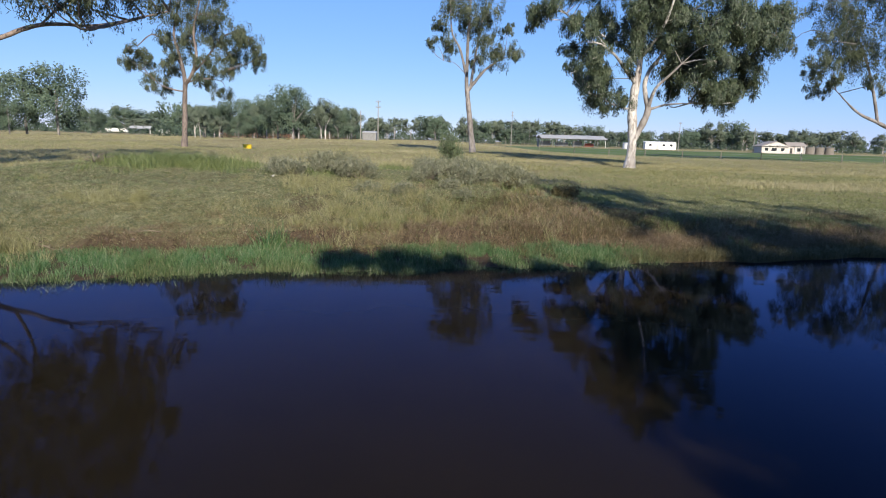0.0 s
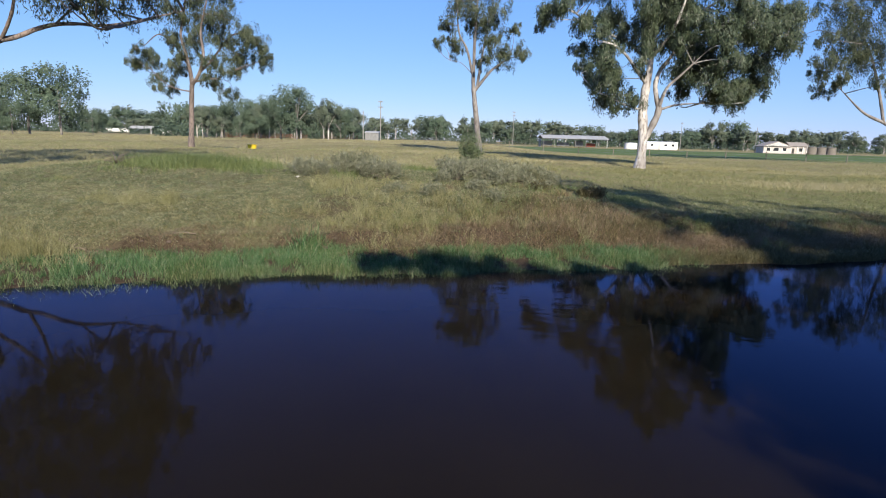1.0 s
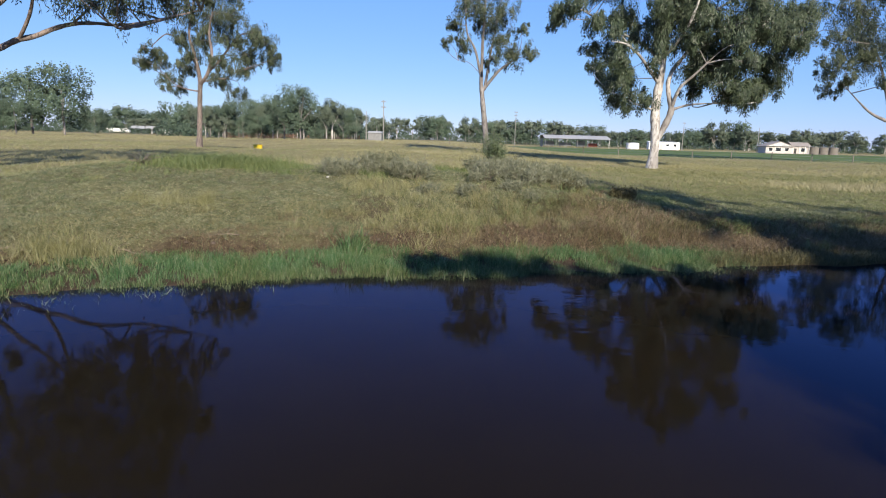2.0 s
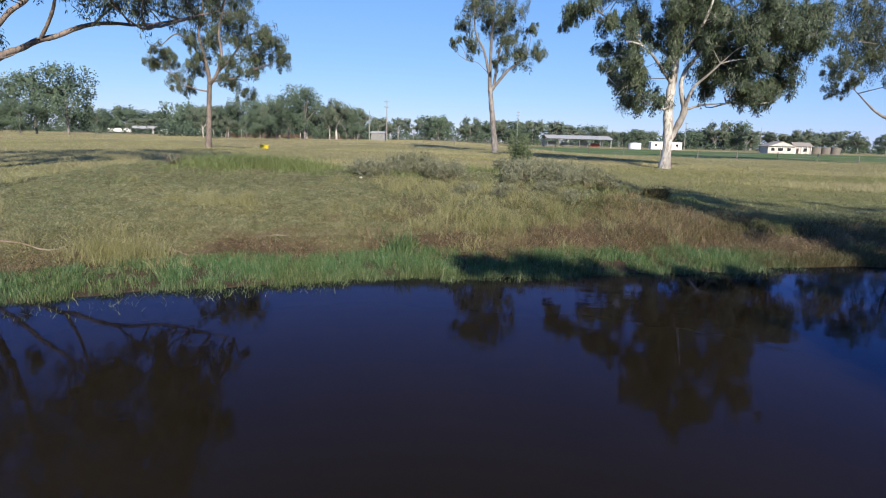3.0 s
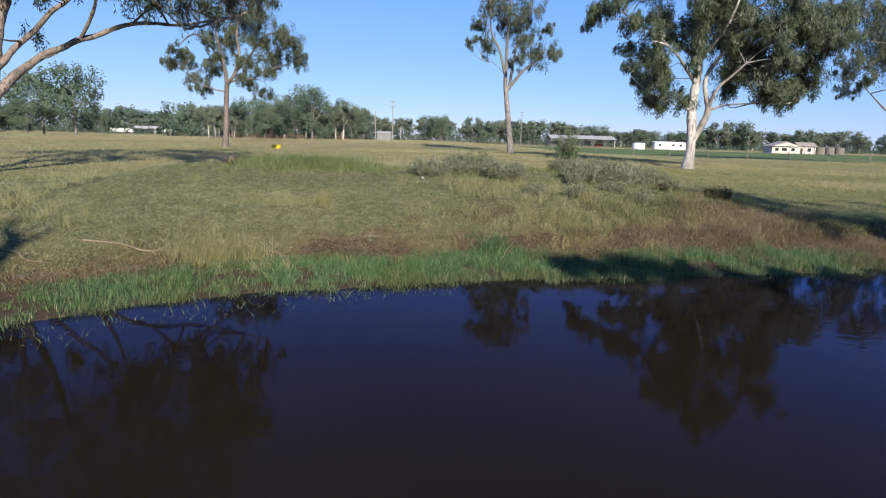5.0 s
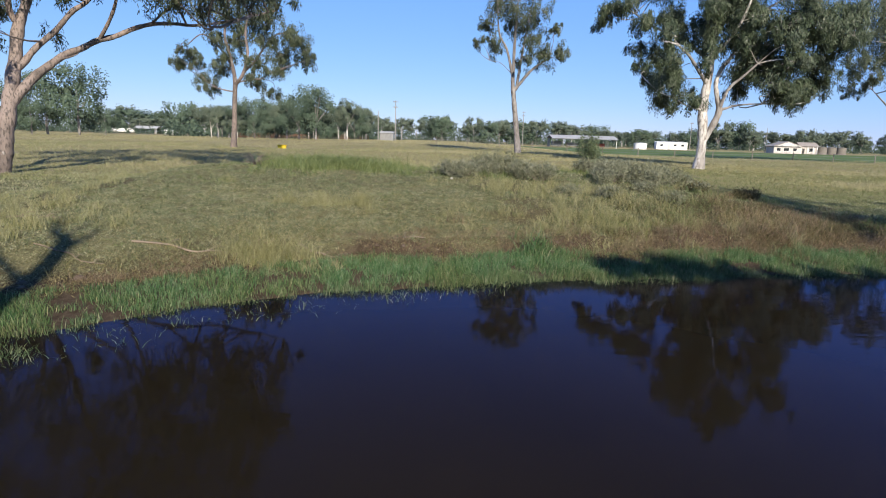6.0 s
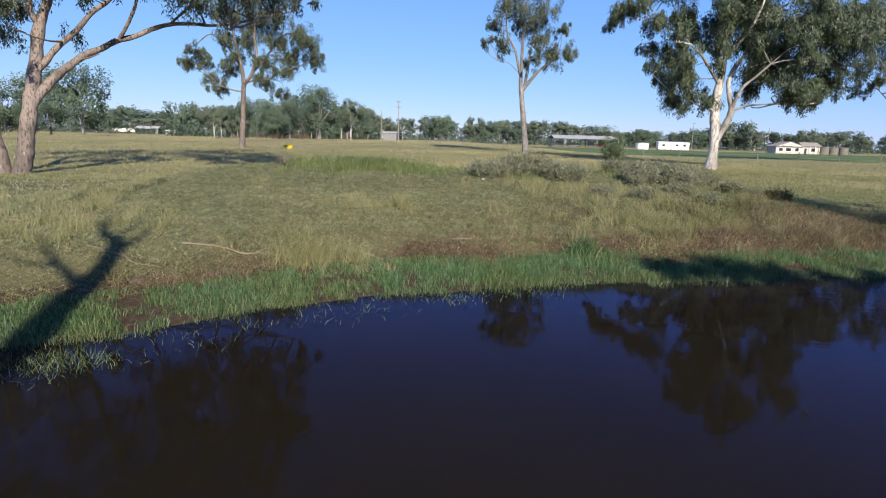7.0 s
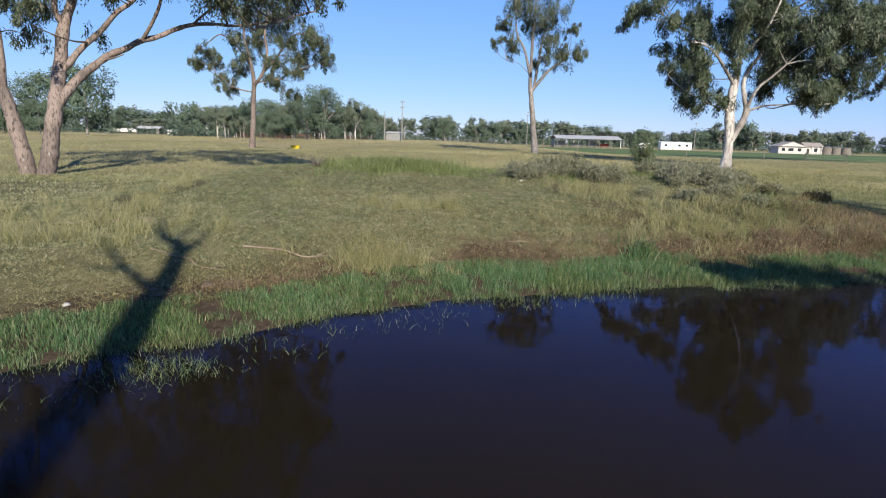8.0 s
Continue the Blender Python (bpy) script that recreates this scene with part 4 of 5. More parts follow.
stuff("paddock_grass", "ankle-high dry seeding grass across the paddock", "grass", V, F, M_STRAW)

rng = np.random.RandomState(18)
n = 110000
y = 12 + 26 * rng.uniform(0, 1, n) ** 1.3
x = rng.uniform(2.5, 9, n) + rng.uniform(0, 1, n) * 0.72 * y
ok = y - shore(x) + 0.6 * waves(x, y, 1.0, 62) > 2.0
x, y = x[ok], y[ok]
V, F = blades(rng, x, y, land(x, y) - 0.005, rng.uniform(0.03, 0.08, len(x)), 0.009 + 0.0005 * y, 1.2, short=True)
stuff("flat_grass", "short green grass on the flat beside the dam", "grass", V, F, M_LAWN_FAR)
n = 80000
y = 90 + 200 * rng.uniform(0, 1, n) ** 1.4
x = rng.uniform(-0.9, 0.85, n) * y
ok = ~((x > 14) & (y + 0.25 * (x - 45) > 84) & (y < 224))
x, y = x[ok], y[ok]
V, F = blades(rng, x, y, land(x, y) - 0.02, rng.uniform(0.10, 0.26, len(x)), 0.025 + 0.0007 * y, 1.0, short=True)
stuff("far_paddock_grass", "pale dry grass of the far paddocks below the trees", "grass", V, F, M_STRAW)

rng = np.random.RandomState(23)
n = 120000
y = 18 + 60 * rng.uniform(0, 1, n) ** 1.5
x = rng.uniform(-0.86, 0.80, n) * (y + 6) - 3
V, F = blades(rng, x, y, land(x, y) - 0.01, rng.uniform(0.04, 0.11, n), 0.015 + 0.0007 * y, 1.1, short=True)
stuff("paddock_undergrass", "low green grass between the dry stalks of the paddock", "grass", V, F, M_LAWN_FAR)


def tussocks(seed, spots, per, tall, spread, width, lean):
    """Bunched grass: blades gathered round each spot."""
    r = np.random.RandomState(seed)
    sx, sy, size = spots
    x = np.repeat(sx, per) + r.normal(size=len(sx) * per) * spread
    y = np.repeat(sy, per) + r.normal(size=len(sx) * per) * spread
    h = tall * np.repeat(size, per) * r.uniform(0.45, 1.15, len(x))
    ok = y - shore(x) > 0.02
    return blades(r, x[ok], y[ok], land(x[ok], y[ok]) - 0.01, h[ok], width, lean)


rng = np.random.RandomState(24)
n = 1250
x = rng.uniform(-13, 9.5, n)
y = lip(x) + 0.12 - 0.6 * step(2.8, 4.0, x) + rng.gamma(1.6, 0.65, n)
ok = (waves(x, y, 1.9, 31) + rng.uniform(-0.3, 0.3, n) > 0.02) & (rng.uniform(0, 1, n) < 0.06 + 0.94 * step(-3, 1.5, x))
x, y = x[ok], y[ok]
V, F = tussocks(25, (x, y, rng.uniform(0.5, 1.2, len(x)) * (0.7 + 0.35 * step(-3, 1, x) - 0.35 * step(1, 3, x))), 48, 0.26, 0.10, 0.007, 0.9)
stuff("dry_bank_grass", "seeding straw-coloured grass tussocks along the bank", "grass", V, F, M_OLIVE)
pick = rng.uniform(0, 1, len(x)) < 0.85 * step(-2, 2, x) + 0.08
V, F = tussocks(26, (x[pick] + 0.1, y[pick], rng.uniform(0.5, 1.1, pick.sum())), 34, 0.26, 0.10, 0.009, 0.7)
n = 2400
lx = rng.uniform(-9.0, 8.5, n)
ly = lip(lx) + rng.uniform(-0.25, 0.65, n)
ok = (waves(lx, ly, 1.8, 45) + rng.uniform(-0.35, 0.35, n) > -0.30 + 0.15 * (1 - step(-3, 0, lx))) & (rng.uniform(0, 1, n) < 0.4 + 0.6 * step(-2.5, 0, lx))
V2, F2 = tussocks(46, (lx[ok], ly[ok], rng.uniform(0.35, 1.0, ok.sum()) * (0.75 + 0.4 * step(-3, 2, lx[ok]))), 30, 0.15, 0.07, 0.006, 1.4)
V, F = merge([(V, F), (V2, F2)])
stuff("rusty_sedge", "rust-brown sedge on the eroded lip of the bank", "grass", V, F, M_RUST)

rng = np.random.RandomState(27)
spots = []
for cx, cy, sx, sy, n in ((-7.0, 8.75, 0.45, 0.2, 40), (11, 34, 5, 1.2, 120), (-0.5, 12.6, 1.2, 0.6, 16), (-6.4, 11.6, 0.5, 0.25, 22), (-1.6, 11.0, 0.9, 0.5, 54), (0.3, 11.6, 0.8, 0.5, 14), (-11.6, 9.0, 0.8, 0.6, 40), (-12.5, 11, 1.5, 1.5, 60), (-3.0, 13.3, 0.8, 0.5, 30)):
    spots.append(np.stack([rng.normal(cx, sx, n), rng.normal(cy, sy, n), rng.uniform(0.5, 1.1, n)], 1))
S = np.concatenate(spots)
V, F = tussocks(28, (S[:, 0], S[:, 1], S[:, 2]), 74, 0.34, 0.08, 0.0055, 1.0)
stuff("pale_tussock", "pale green-gold grass tussocks left standing on the slope", "grass", V, F, M_FEATHER)

rng = np.random.RandomState(17)
S = np.concatenate([np.stack([rng.normal(cx, sx, n), rng.normal(cy, sy, n), rng.uniform(0.5, 1.1, n)], 1) for cx, cy, sx, sy, n in ((17.5, 27, 3.2, 0.9, 420), (24, 29, 3.0, 1.2, 400), (16, 43, 8, 0.9, 420), (8, 44.5, 5, 1.0, 360), (30, 38, 5, 0.6, 260), (4, 52, 9, 1.2, 380), (-12, 34, 9, 2.0, 420))])
V, F = tussocks(16, (S[:, 0], S[:, 1], S[:, 2]), 20, 0.26, 0.26, 0.020, 0.9)
stuff("tall_straw", "patches of tall pale straw-coloured grass in the paddock", "grass", V, F, M_STRAW)

rng = np.random.RandomState(29)
n = 460
x = np.concatenate([rng.normal(-7.4, 0.7, 260), rng.uniform(-9.5, 5, n - 260)])
y = np.concatenate([rng.normal(16.5, 0.5, 260), rng.normal(16.6, 1.2, n - 260)])
V, F = tussocks(30, (x, y, rng.uniform(0.35, 1.1, n) * np.where(np.arange(n) < 260, 1.35, 0.75)), 50, 0.30, 0.16, 0.013, 0.9)
stuff("green_weeds", "knee-high leafy green weeds along the crest of the bank", "weeds", V, F, M_WEED)

rng = np.random.RandomState(31)
n = 2300
x = rng.uniform(-1.5, 11.0, n)
y = lip(x) + rng.uniform(-1.0, 2.6, n)
ok = (waves(x, y, 2.4, 47) + rng.uniform(-0.25, 0.25, n) > 0.0) & (rng.uniform(0, 1, n) < 0.25 + 0.75 * step(-1, 2, x))
ex = rng.uniform(3.2, 11.0, 520)                # the growth hangs over the water's edge
x, y = np.concatenate([x[ok], ex]), np.concatenate([y[ok], shore(ex) + rng.uniform(0.03, 0.4, 520)])
V, F = tussocks(32, (x, y, rng.uniform(0.4, 1.1, len(x))), 30, 0.20, 0.12, 0.008, 1.0)
stuff("dark_scrub", "low dark brownish scrub grass on the rough slope", "grass", V, F, M_SCRUB)
n = 4200
x = rng.uniform(-2.5, 11.5, n)
y = lip(x) - 0.5 + rng.gamma(1.8, 0.75, n)
ok = (waves(x, y, 2.2, 57) + 0.5 * waves(x, y, 5.0, 60) + rng.uniform(-0.2, 0.2, n) > 0.0) & (rng.uniform(0, 1, n) < 0.3 + 0.7 * step(-1, 2, x))
x, y = x[ok], y[ok]
V, F = leaf_cloud(rng, np.stack([x, y, land(x, y) + rng.uniform(0.0, 0.14, len(x))], 1), 0.055, 30, 0.032, 0.011, -0.3)
V, F = V.reshape(-1, 120, 3), waves(x, y, 0.9, 58) + 0.25 * waves(x, y, 3.0, 59) + 0.7 * step(0.0, 0.9, y - lip(x)) > 0.55
for pick, material, name, label in ((~F, M_RUST, "bank_herb", "dry tan leafy herbs covering the rough slope above the water"), (F, M_WEED, "green_herb", "grey-green leafy herbs among the dry growth of the slope")):
    W = V[pick].reshape(-1, 3)
    stuff(name, label, "herbs", W, np.arange(len(W)).reshape(-1, 4), material)

# water grass along the edge
rng = np.random.RandomState(33)
n = 135000
x = rng.uniform(-13.5, 4.6, n)
fade = 1 - step(2.6, 4.4, x)
u = -0.45 + (lip(x) - shore(x) + 0.45) * rng.beta(1.15, 1.1, n) + 0.16 * waves(x, 0 * x, 1.1, 61) + 0.22 * waves(x, 0 * x, 4.5, 64)
y = shore(x) + u
thin = rng.uniform(0, 1, n) < (0.08 + 0.92 * step(-0.40, 0.02, u)) * (1 - 0.45 * (1 - step(-8.5, -6.0, x)) * (1 - step(-0.3, 0.1, u))) * fade
thin &= u < lip(x) - shore(x) - 0.02 - 0.30 * (1 - step(-8.6, -7.2, x)) + 0.25 * waves(x, y, 2.0, 44)
thin &= waves(x, y, 2.6, 41) + 0.7 * waves(x, y, 7.0, 42) + 0.9 * waves(x, y, 13.0, 45) + rng.uniform(-0.45, 0.45, n) > -0.26 - 0.15 * (1 - step(-8.0, -6.0, x))
x, y, u = x[thin], y[thin], u[thin]
h = rng.uniform(0.05, 0.15, len(x)) * (0.72 + 0.28 * step(-7.5, -5.0, x)) * (1 + 0.35 * waves(x, y, 1.5, 43)) * (1 + 0.4 * waves(x, y, 7.0, 42)) * np.where(rng.uniform(0, 1, len(x)) < 0.03, 1.6, 1.0)
outer = u + rng.uniform(-0.25, 0.25, len(x)) < 0.12
for pick, material, name, label in ((~outer, M_REED, "water_grass", "bright green water grass fringing the dam"), (outer, M_REED_PALE, "drowned_grass", "yellow-green water grass standing at the water's edge")):
    V, F = blades(rng, x[pick], y[pick], np.maximum(land(x[pick], y[pick]), WATER - 0.05) - 0.01, h[pick] * 1.1, 0.0058, 0.62)
    stuff(name, label, "grass", V, F, material)

rng = np.random.RandomState(34)
c = np.concatenate([np.stack([rng.normal(-8.25, 0.22, 30), rng.normal(5.1, 0.12, 30)], 1), np.stack([rng.uniform(-10.5, -3.6, 80), np.zeros(80)], 1)])
c[30:, 1] = shore(c[30:, 0]) - rng.uniform(0.35, 1.2, 80) * (1 - 0.45 * step(-7.5, -5, c[30:, 0]))
per = np.where(np.arange(len(c)) < 30, 22, 9)
x = np.repeat(c[:, 0], per)
y = np.repeat(c[:, 1], per) + rng.normal(size=len(x)) * 0.11
x = x + rng.normal(size=len(x)) * 0.12
V, F = blades(rng, x, y, np.full(len(x), WATER - 0.03), rng.uniform(0.04, 0.13, len(x)), 0.0058, 1.1)
stuff("water_grass_islet", "sparse water grass standing in the shallows", "grass", V, F, M_REED_PALE)

rng = np.random.RandomState(35)
x, y = rng.normal(-2.85, 0.13, 220), rng.normal(9.8, 0.09, 220)
V, F = blades(rng, x, y, land(x, y), rng.uniform(0.12, 0.40, 220), 0.011, 0.8)
stuff("reed_clump", "upright bright green reed clump at the water's edge", "reeds", V, F, M_REED)


# ---------------------------------------------------------------- shrubs
def shrub(label, x, y, wide, tall, leaf, seed, leaves=2000, size=(0.055, 0.018), name="shrub", group=""):
    rng = np.random.RandomState(seed)
    bush = thing(name, label, "shrub", stand(x, y), rng.uniform(0, 360), group)
    stems, tips = [], []
    for k in range(26):
        a, r = rng.uniform(0, 6.28), wide * 0.5 * math.sqrt(rng.uniform(0.02, 1))
        top = np.array([r * math.cos(a), r * math.sin(a), tall * rng.uniform(0.55, 1.0) * (1 - 0.45 * (2 * r / wide) ** 2)])
        line = smooth_line([(0.15 * top[0], 0.15 * top[1], -0.05), top * [0.5, 0.5, 0.55], top], 6)
        stems.append(tube(line, np.linspace(0.009, 0.003, 6), 4))
        tips += [line[3], line[4], line[5]]
    part("stem_tangle", (*merge(stems), True), M_TWIG, bush, kind="stuff")
    part("foliage", leaf_cloud(rng, np.array(tips), 0.05 * wide + 0.02, leaves // len(tips), *size, -0.5), leaf, bush, kind="stuff")
    return bush


rng = np.random.RandomState(51)
for k in range(40):
    x = rng.choice([rng.uniform(-4.5, -2.0), rng.uniform(-0.8, 2.5), rng.uniform(-0.8, 2.5)])
    y = 15.9 + 0.2 * x + rng.uniform(-1.2, 2.2)
    shrub("low silvery grey-green shrub on the crest of the bank", x, y, rng.uniform(0.5, 1.15), rng.uniform(0.2, 0.5), M_SAGE, 200 + k, 1600, (0.11, 0.015), group="silver shrubs")
for k in range(9):
    x = rng.uniform(-2.5, 4.5)
    y = 13.4 + 0.25 * x + rng.uniform(-0.8, 1.4)
    shrub("small brownish-green scrub bush on the slope", x, y, rng.uniform(0.35, 0.7), rng.uniform(0.15, 0.28), M_SAGE if k % 3 else M_SCRUB, 300 + k, group="scrub bushes")
shrub("rounded dark green sapling bush on the bank", 0.1, 19.2, 0.95, 1.55, M_BUSH, 401, 4600, (0.07, 0.022), "sapling")


# ---------------------------------------------------------------- small things on the bank
def stick(label, x, y, turn, length, r, seed, name="fallen_branch"):
    rng = np.random.RandomState(seed)
    b = thing(name, label, "branch", (x, y, 0), turn)
    n = 7
    P = np.stack([np.linspace(-length / 2, length / 2, n), rng.normal(size=n) * 0.014 * length, np.zeros(n)], 1)
    ca, sa = math.cos(radians(turn)), math.sin(radians(turn))
    P[:, 2] = [ground_z(x + ca * p[0] - sa * p[1], y + sa * p[0] + ca * p[1]) + r * 0.4 + 0.008 for p in P]
    L = smooth_line(P, 18)
    part("stem", (*tube(L, r * np.linspace(1, 0.55, 18) * rng.uniform(0.85, 1.15, 18), 7), True), M_WOOD, b)
    for s in (5, 10, 14):
        q = L[s] + [0.02, 0, 0]
        e = q + [rng.uniform(0.08, 0.2) * length, rng.uniform(-0.22, 0.22) * length, rng.uniform(0.02, 0.08)]
        part("twig", (*tube(smooth_line([q, (q + e) / 2 + [0, 0, 0.03], e], 6), np.linspace(r * 0.5, r * 0.2, 6), 5), True), M_WOOD, b)
    return b


stick("long bleached fallen branch lying on the bank", -7.95, 8.72, 8, 1.7, 0.018, 1)
stick("thin dry fallen branch in the short grass", -9.3, 8.0, -14, 1.1, 0.012, 2)
stick("weathered stick by the muddy edge", -4.9, 9.6, 12, 0.5, 0.016, 3)
stick("weathered stick by the muddy edge", -6.2, 9.1, -6, 0.7, 0.016, 4)
stick("grey fallen branch half hidden in grass", -11.3, 9.7, 6, 1.6, 0.025, 5)


def lump(name, label, category, x, y, r, material, seed, flat=0.6, sink=0.25):
    rng = np.random.RandomState(seed)
    bm = bmesh.new()
    bmesh.ops.create_icosphere(bm, subdivisions=3, radius=r)
    for v in bm.verts:
        k = 1 + 0.28 * noise.noise(v.co / r * 1.3 + Vector((seed, 0, 0))) + 0.10 * noise.noise(v.co / r * 4 + Vector((0, seed, 0)))
        v.co = Vector((v.co.x * k * 1.2, v.co.y * k, v.co.z * k * flat))
    for f in bm.faces:
        f.smooth = True
    me = bpy.data.meshes.new(name)
    bm.to_mesh(me)
    bm.free()
    me.materials.append(material)
    ob = new(name, me)
    ob.matrix_basis = pose(x, y, ground_z(x, y) + r * flat * (1 - 2 * sink), 0, 0, rng.uniform(0, 360))
    return tagged(ob, label, category)


lump("stone", "small pale stone lying in the grass", "stone", -8.43, 16.0, 0.055, M_STONE, 3, 0.8)
lump("stone", "small pale stone lying in the grass", "stone", -9.95, 6.5, 0.035, M_STONE, 5, 0.55, 0.35)
lump("stone", "small pale stone lying in the grass", "stone", -4.2, 14.6, 0.03, M_STONE, 7, 0.8)
M_MUD = plain_material("wet_clod", (0.042, 0.028, 0.0198), (0.106, 0.074, 0.049), 6, 0.8, 0, 0.6)
rng = np.random.RandomState(71)
for k in range(30):
    x = rng.choice([rng.uniform(-6.4, -2.0), rng.uniform(-6.0, -4.0), rng.uniform(-10, -6)])
    y = float(lip(x)) + rng.uniform(-0.15, 0.2)
    lump("mud_clod", "lump of dark trodden mud at the water's edge", "mud", x, y, rng.uniform(0.02, 0.06), M_MUD, 80 + k, 0.75, 0.4)

# dead weed on the crest
weed = thing("dead_weed", "dead brown branching weed on the crest of the bank", "weed", stand(-9.3, 15.9))
rng = np.random.RandomState(77)
stems = []
for k in range(30):
    a = rng.uniform(0, 6.28)
    e = np.array([math.cos(a) * rng.uniform(0.12, 0.6), math.sin(a) * 0.35, rng.uniform(0.05, 0.3)])
    stems.append(tube(smooth_line([(0, 0, -0.03), e * [0.5, 0.5, 0.7], e], 5), np.linspace(0.012, 0.004, 5), 4))
part("stem_tangle", (*merge(stems), True), M_TWIG, weed, kind="stuff")


# ---------------------------------------------------------------- paddock fittings
def tub(x, y):
    t = thing("feed_tub", "round bright yellow plastic feed tub standing in the paddock", "tub", stand(x, y))
    bm = bmesh.new()
    ring = [(0.42, 0.0), (0.51, 0.05), (0.53, 0.48), (0.57, 0.51), (0.57, 0.56), (0.51, 0.56), (0.48, 0.10), (0.0, 0.08)]
    for a, b in zip(ring, ring[1:]):
        bm.edges.new((bm.verts.new((a[0], 0, a[1])), bm.verts.new((b[0], 0, b[1]))))
    bmesh.ops.remove_doubles(bm, verts=bm.verts[:], dist=0.001)
    bmesh.ops.spin(bm, geom=bm.verts[:] + bm.edges[:], cent=(0, 0, 0), axis=(0, 0, 1), angle=2 * math.pi, steps=28)
    bmesh.ops.remove_doubles(bm, verts=bm.verts[:], dist=0.001)
    part("tub_shell", bm, M_YELLOW, t)
    for s in (-1, 1):
        part("rope_handle", (*tube(smooth_line([(s * 0.56, -0.12, 0.47), (s * 0.66, 0, 0.40), (s * 0.56, 0.12, 0.47)], 8), np.full(8, 0.012), 6), True), M_YELLOW, t)
    return t


tub(-24.4, 74.0)


def power_pole(x, y, tall, arms, label="grey timber power pole with a cross-arm"):
    p = thing("power_pole", label, "pole", stand(x, y), group="power poles")
    z = np.linspace(-0.5, tall, 8)
    part("pole", (*tube(np.stack([z * 0, z * 0, z], 1), np.linspace(0.15, 0.09, 8), 10), True), M_POLE, p)
    for k in range(arms):
        arm = part("cross_arm", block(-0.62, 0.62, -0.2, -0.07, tall - 0.45 - 1.3 * k, tall - 0.33 - 1.3 * k), M_POLE, p)
        for ix in (-0.55, -0.25, 0.25, 0.55):
            zz = tall - 0.33 - 1.3 * k
            part("insulator", (*tube([(ix, -0.13, zz), (ix, -0.13, zz + 0.1), (ix, -0.13, zz + 0.2)], [0.05, 0.08, 0.03], 6), True), M_STEEL, arm)
    return p


power_pole(-17.0, 150.8, 9.8, 2)
power_pole(-21.2, 150.0, 7.2, 0, "plain grey timber pole beside a small shed")
power_pole(25.4, 236.0, 13.2, 2)
power_pole(90.7, 236.0, 10.8, 1)
power_pole(118.0, 232.0, 9.5, 0, "plain grey timber pole near the house")


def fence(points, spacing, label, tall=1.15, rails=0, material=None, name="fence"):
    f = thing(name, label, "fence", (0, 0, 0))
    tops = []
    post = raw("post", *tube([(0, 0, -0.3), (0, 0, tall * 0.5), (0, 0, tall)], [0.07, 0.065, 0.06], 6), True)
    post.materials.append(material or M_POST)
    for (x0, y0), (x1, y1) in zip(points, points[1:]):
        n = max(1, round(math.hypot(x1 - x0, y1 - y0) / spacing))
        for k in range(n + 1):
            x, y = x0 + (x1 - x0) * k / n, y0 + (y1 - y0) * k / n
            o = part("post", post, material, f)
            o.location = (x, y, ground_z(x, y))
            tops.append((x, y, ground_z(x, y)))
    T = np.array(tops)
    for k in range(max(rails, 3)):
        h = tall * (k + 1) / (max(rails, 3) + 0.3)
        if rails:
            part("rail", (*tube(T + [0, -0.08, h], np.full(len(T), 0.06), 5), True), material, f)
        else:
            part("wire", (*tube(T + [0, -0.07, h], np.full(len(T), 0.012), 4), True), M_STEEL, f)
    return f


fence([(-6, 103), (20, 94), (45, 86), (75, 79), (110, 70)], 5.5, "wire stock fence with grey timber posts along the crop")
fence([(-75, 200), (-46, 196), (-30, 200)], 2.6, "rusty red stockyard rails below the trees", 1.6, 4, M_RAIL, "stockyard_fence")
fence([(-160, 250), (-90, 240), (-20, 235), (20, 240)], 7.0, "distant wire fence with timber posts", 1.2)


# ---------------------------------------------------------------- buildings
def window(parent, x, y, z, w, h):
    """A pane in a frame on a wall that faces the dam."""
    fr = part("window", merge([block(x - w / 2 - 0.08, x + w / 2 + 0.08, y - 0.06, y, z - 0.08, z), block(x - w / 2 - 0.08, x + w / 2 + 0.08, y - 0.06, y, z + h, z + h + 0.08),
                               block(x - w / 2 - 0.08, x - w / 2, y - 0.06, y, z, z + h), block(x + w / 2, x + w / 2 + 0.08, y - 0.06, y, z, z + h)]), M_WHITE, parent)
    part("pane", block(x - w / 2, x + w / 2, y - 0.03, y - 0.01, z, z + h), M_GLASS, fr)
    return fr


def ribbed_roof(x0, x1, y0, z0, y1, z1, pitch=0.5, thick=0.08):
    """A corrugated sheet from the eaves (y0, z0) to the ridge (y1, z1)."""
    n = int((x1 - x0) / pitch) * 4 + 1
    xs = np.linspace(x0, x1, n)
    up = 0.05 * np.array([0, 1, 1, 0])[np.arange(n) % 4]
    rows = [np.stack([xs, np.full(n, y), z + up - dz], 1) for y, z, dz in ((y0, z0, thick), (y0, z0, 0), (y1, z1, 0), (y1, z1, thick))]
    V = np.concatenate(rows)
    F = [(a * n + k, a * n + k + 1, (a + 1) % 4 * n + k + 1, (a + 1) % 4 * n + k) for a in range(4) for k in range(n - 1)]
    return V, np.array(F)


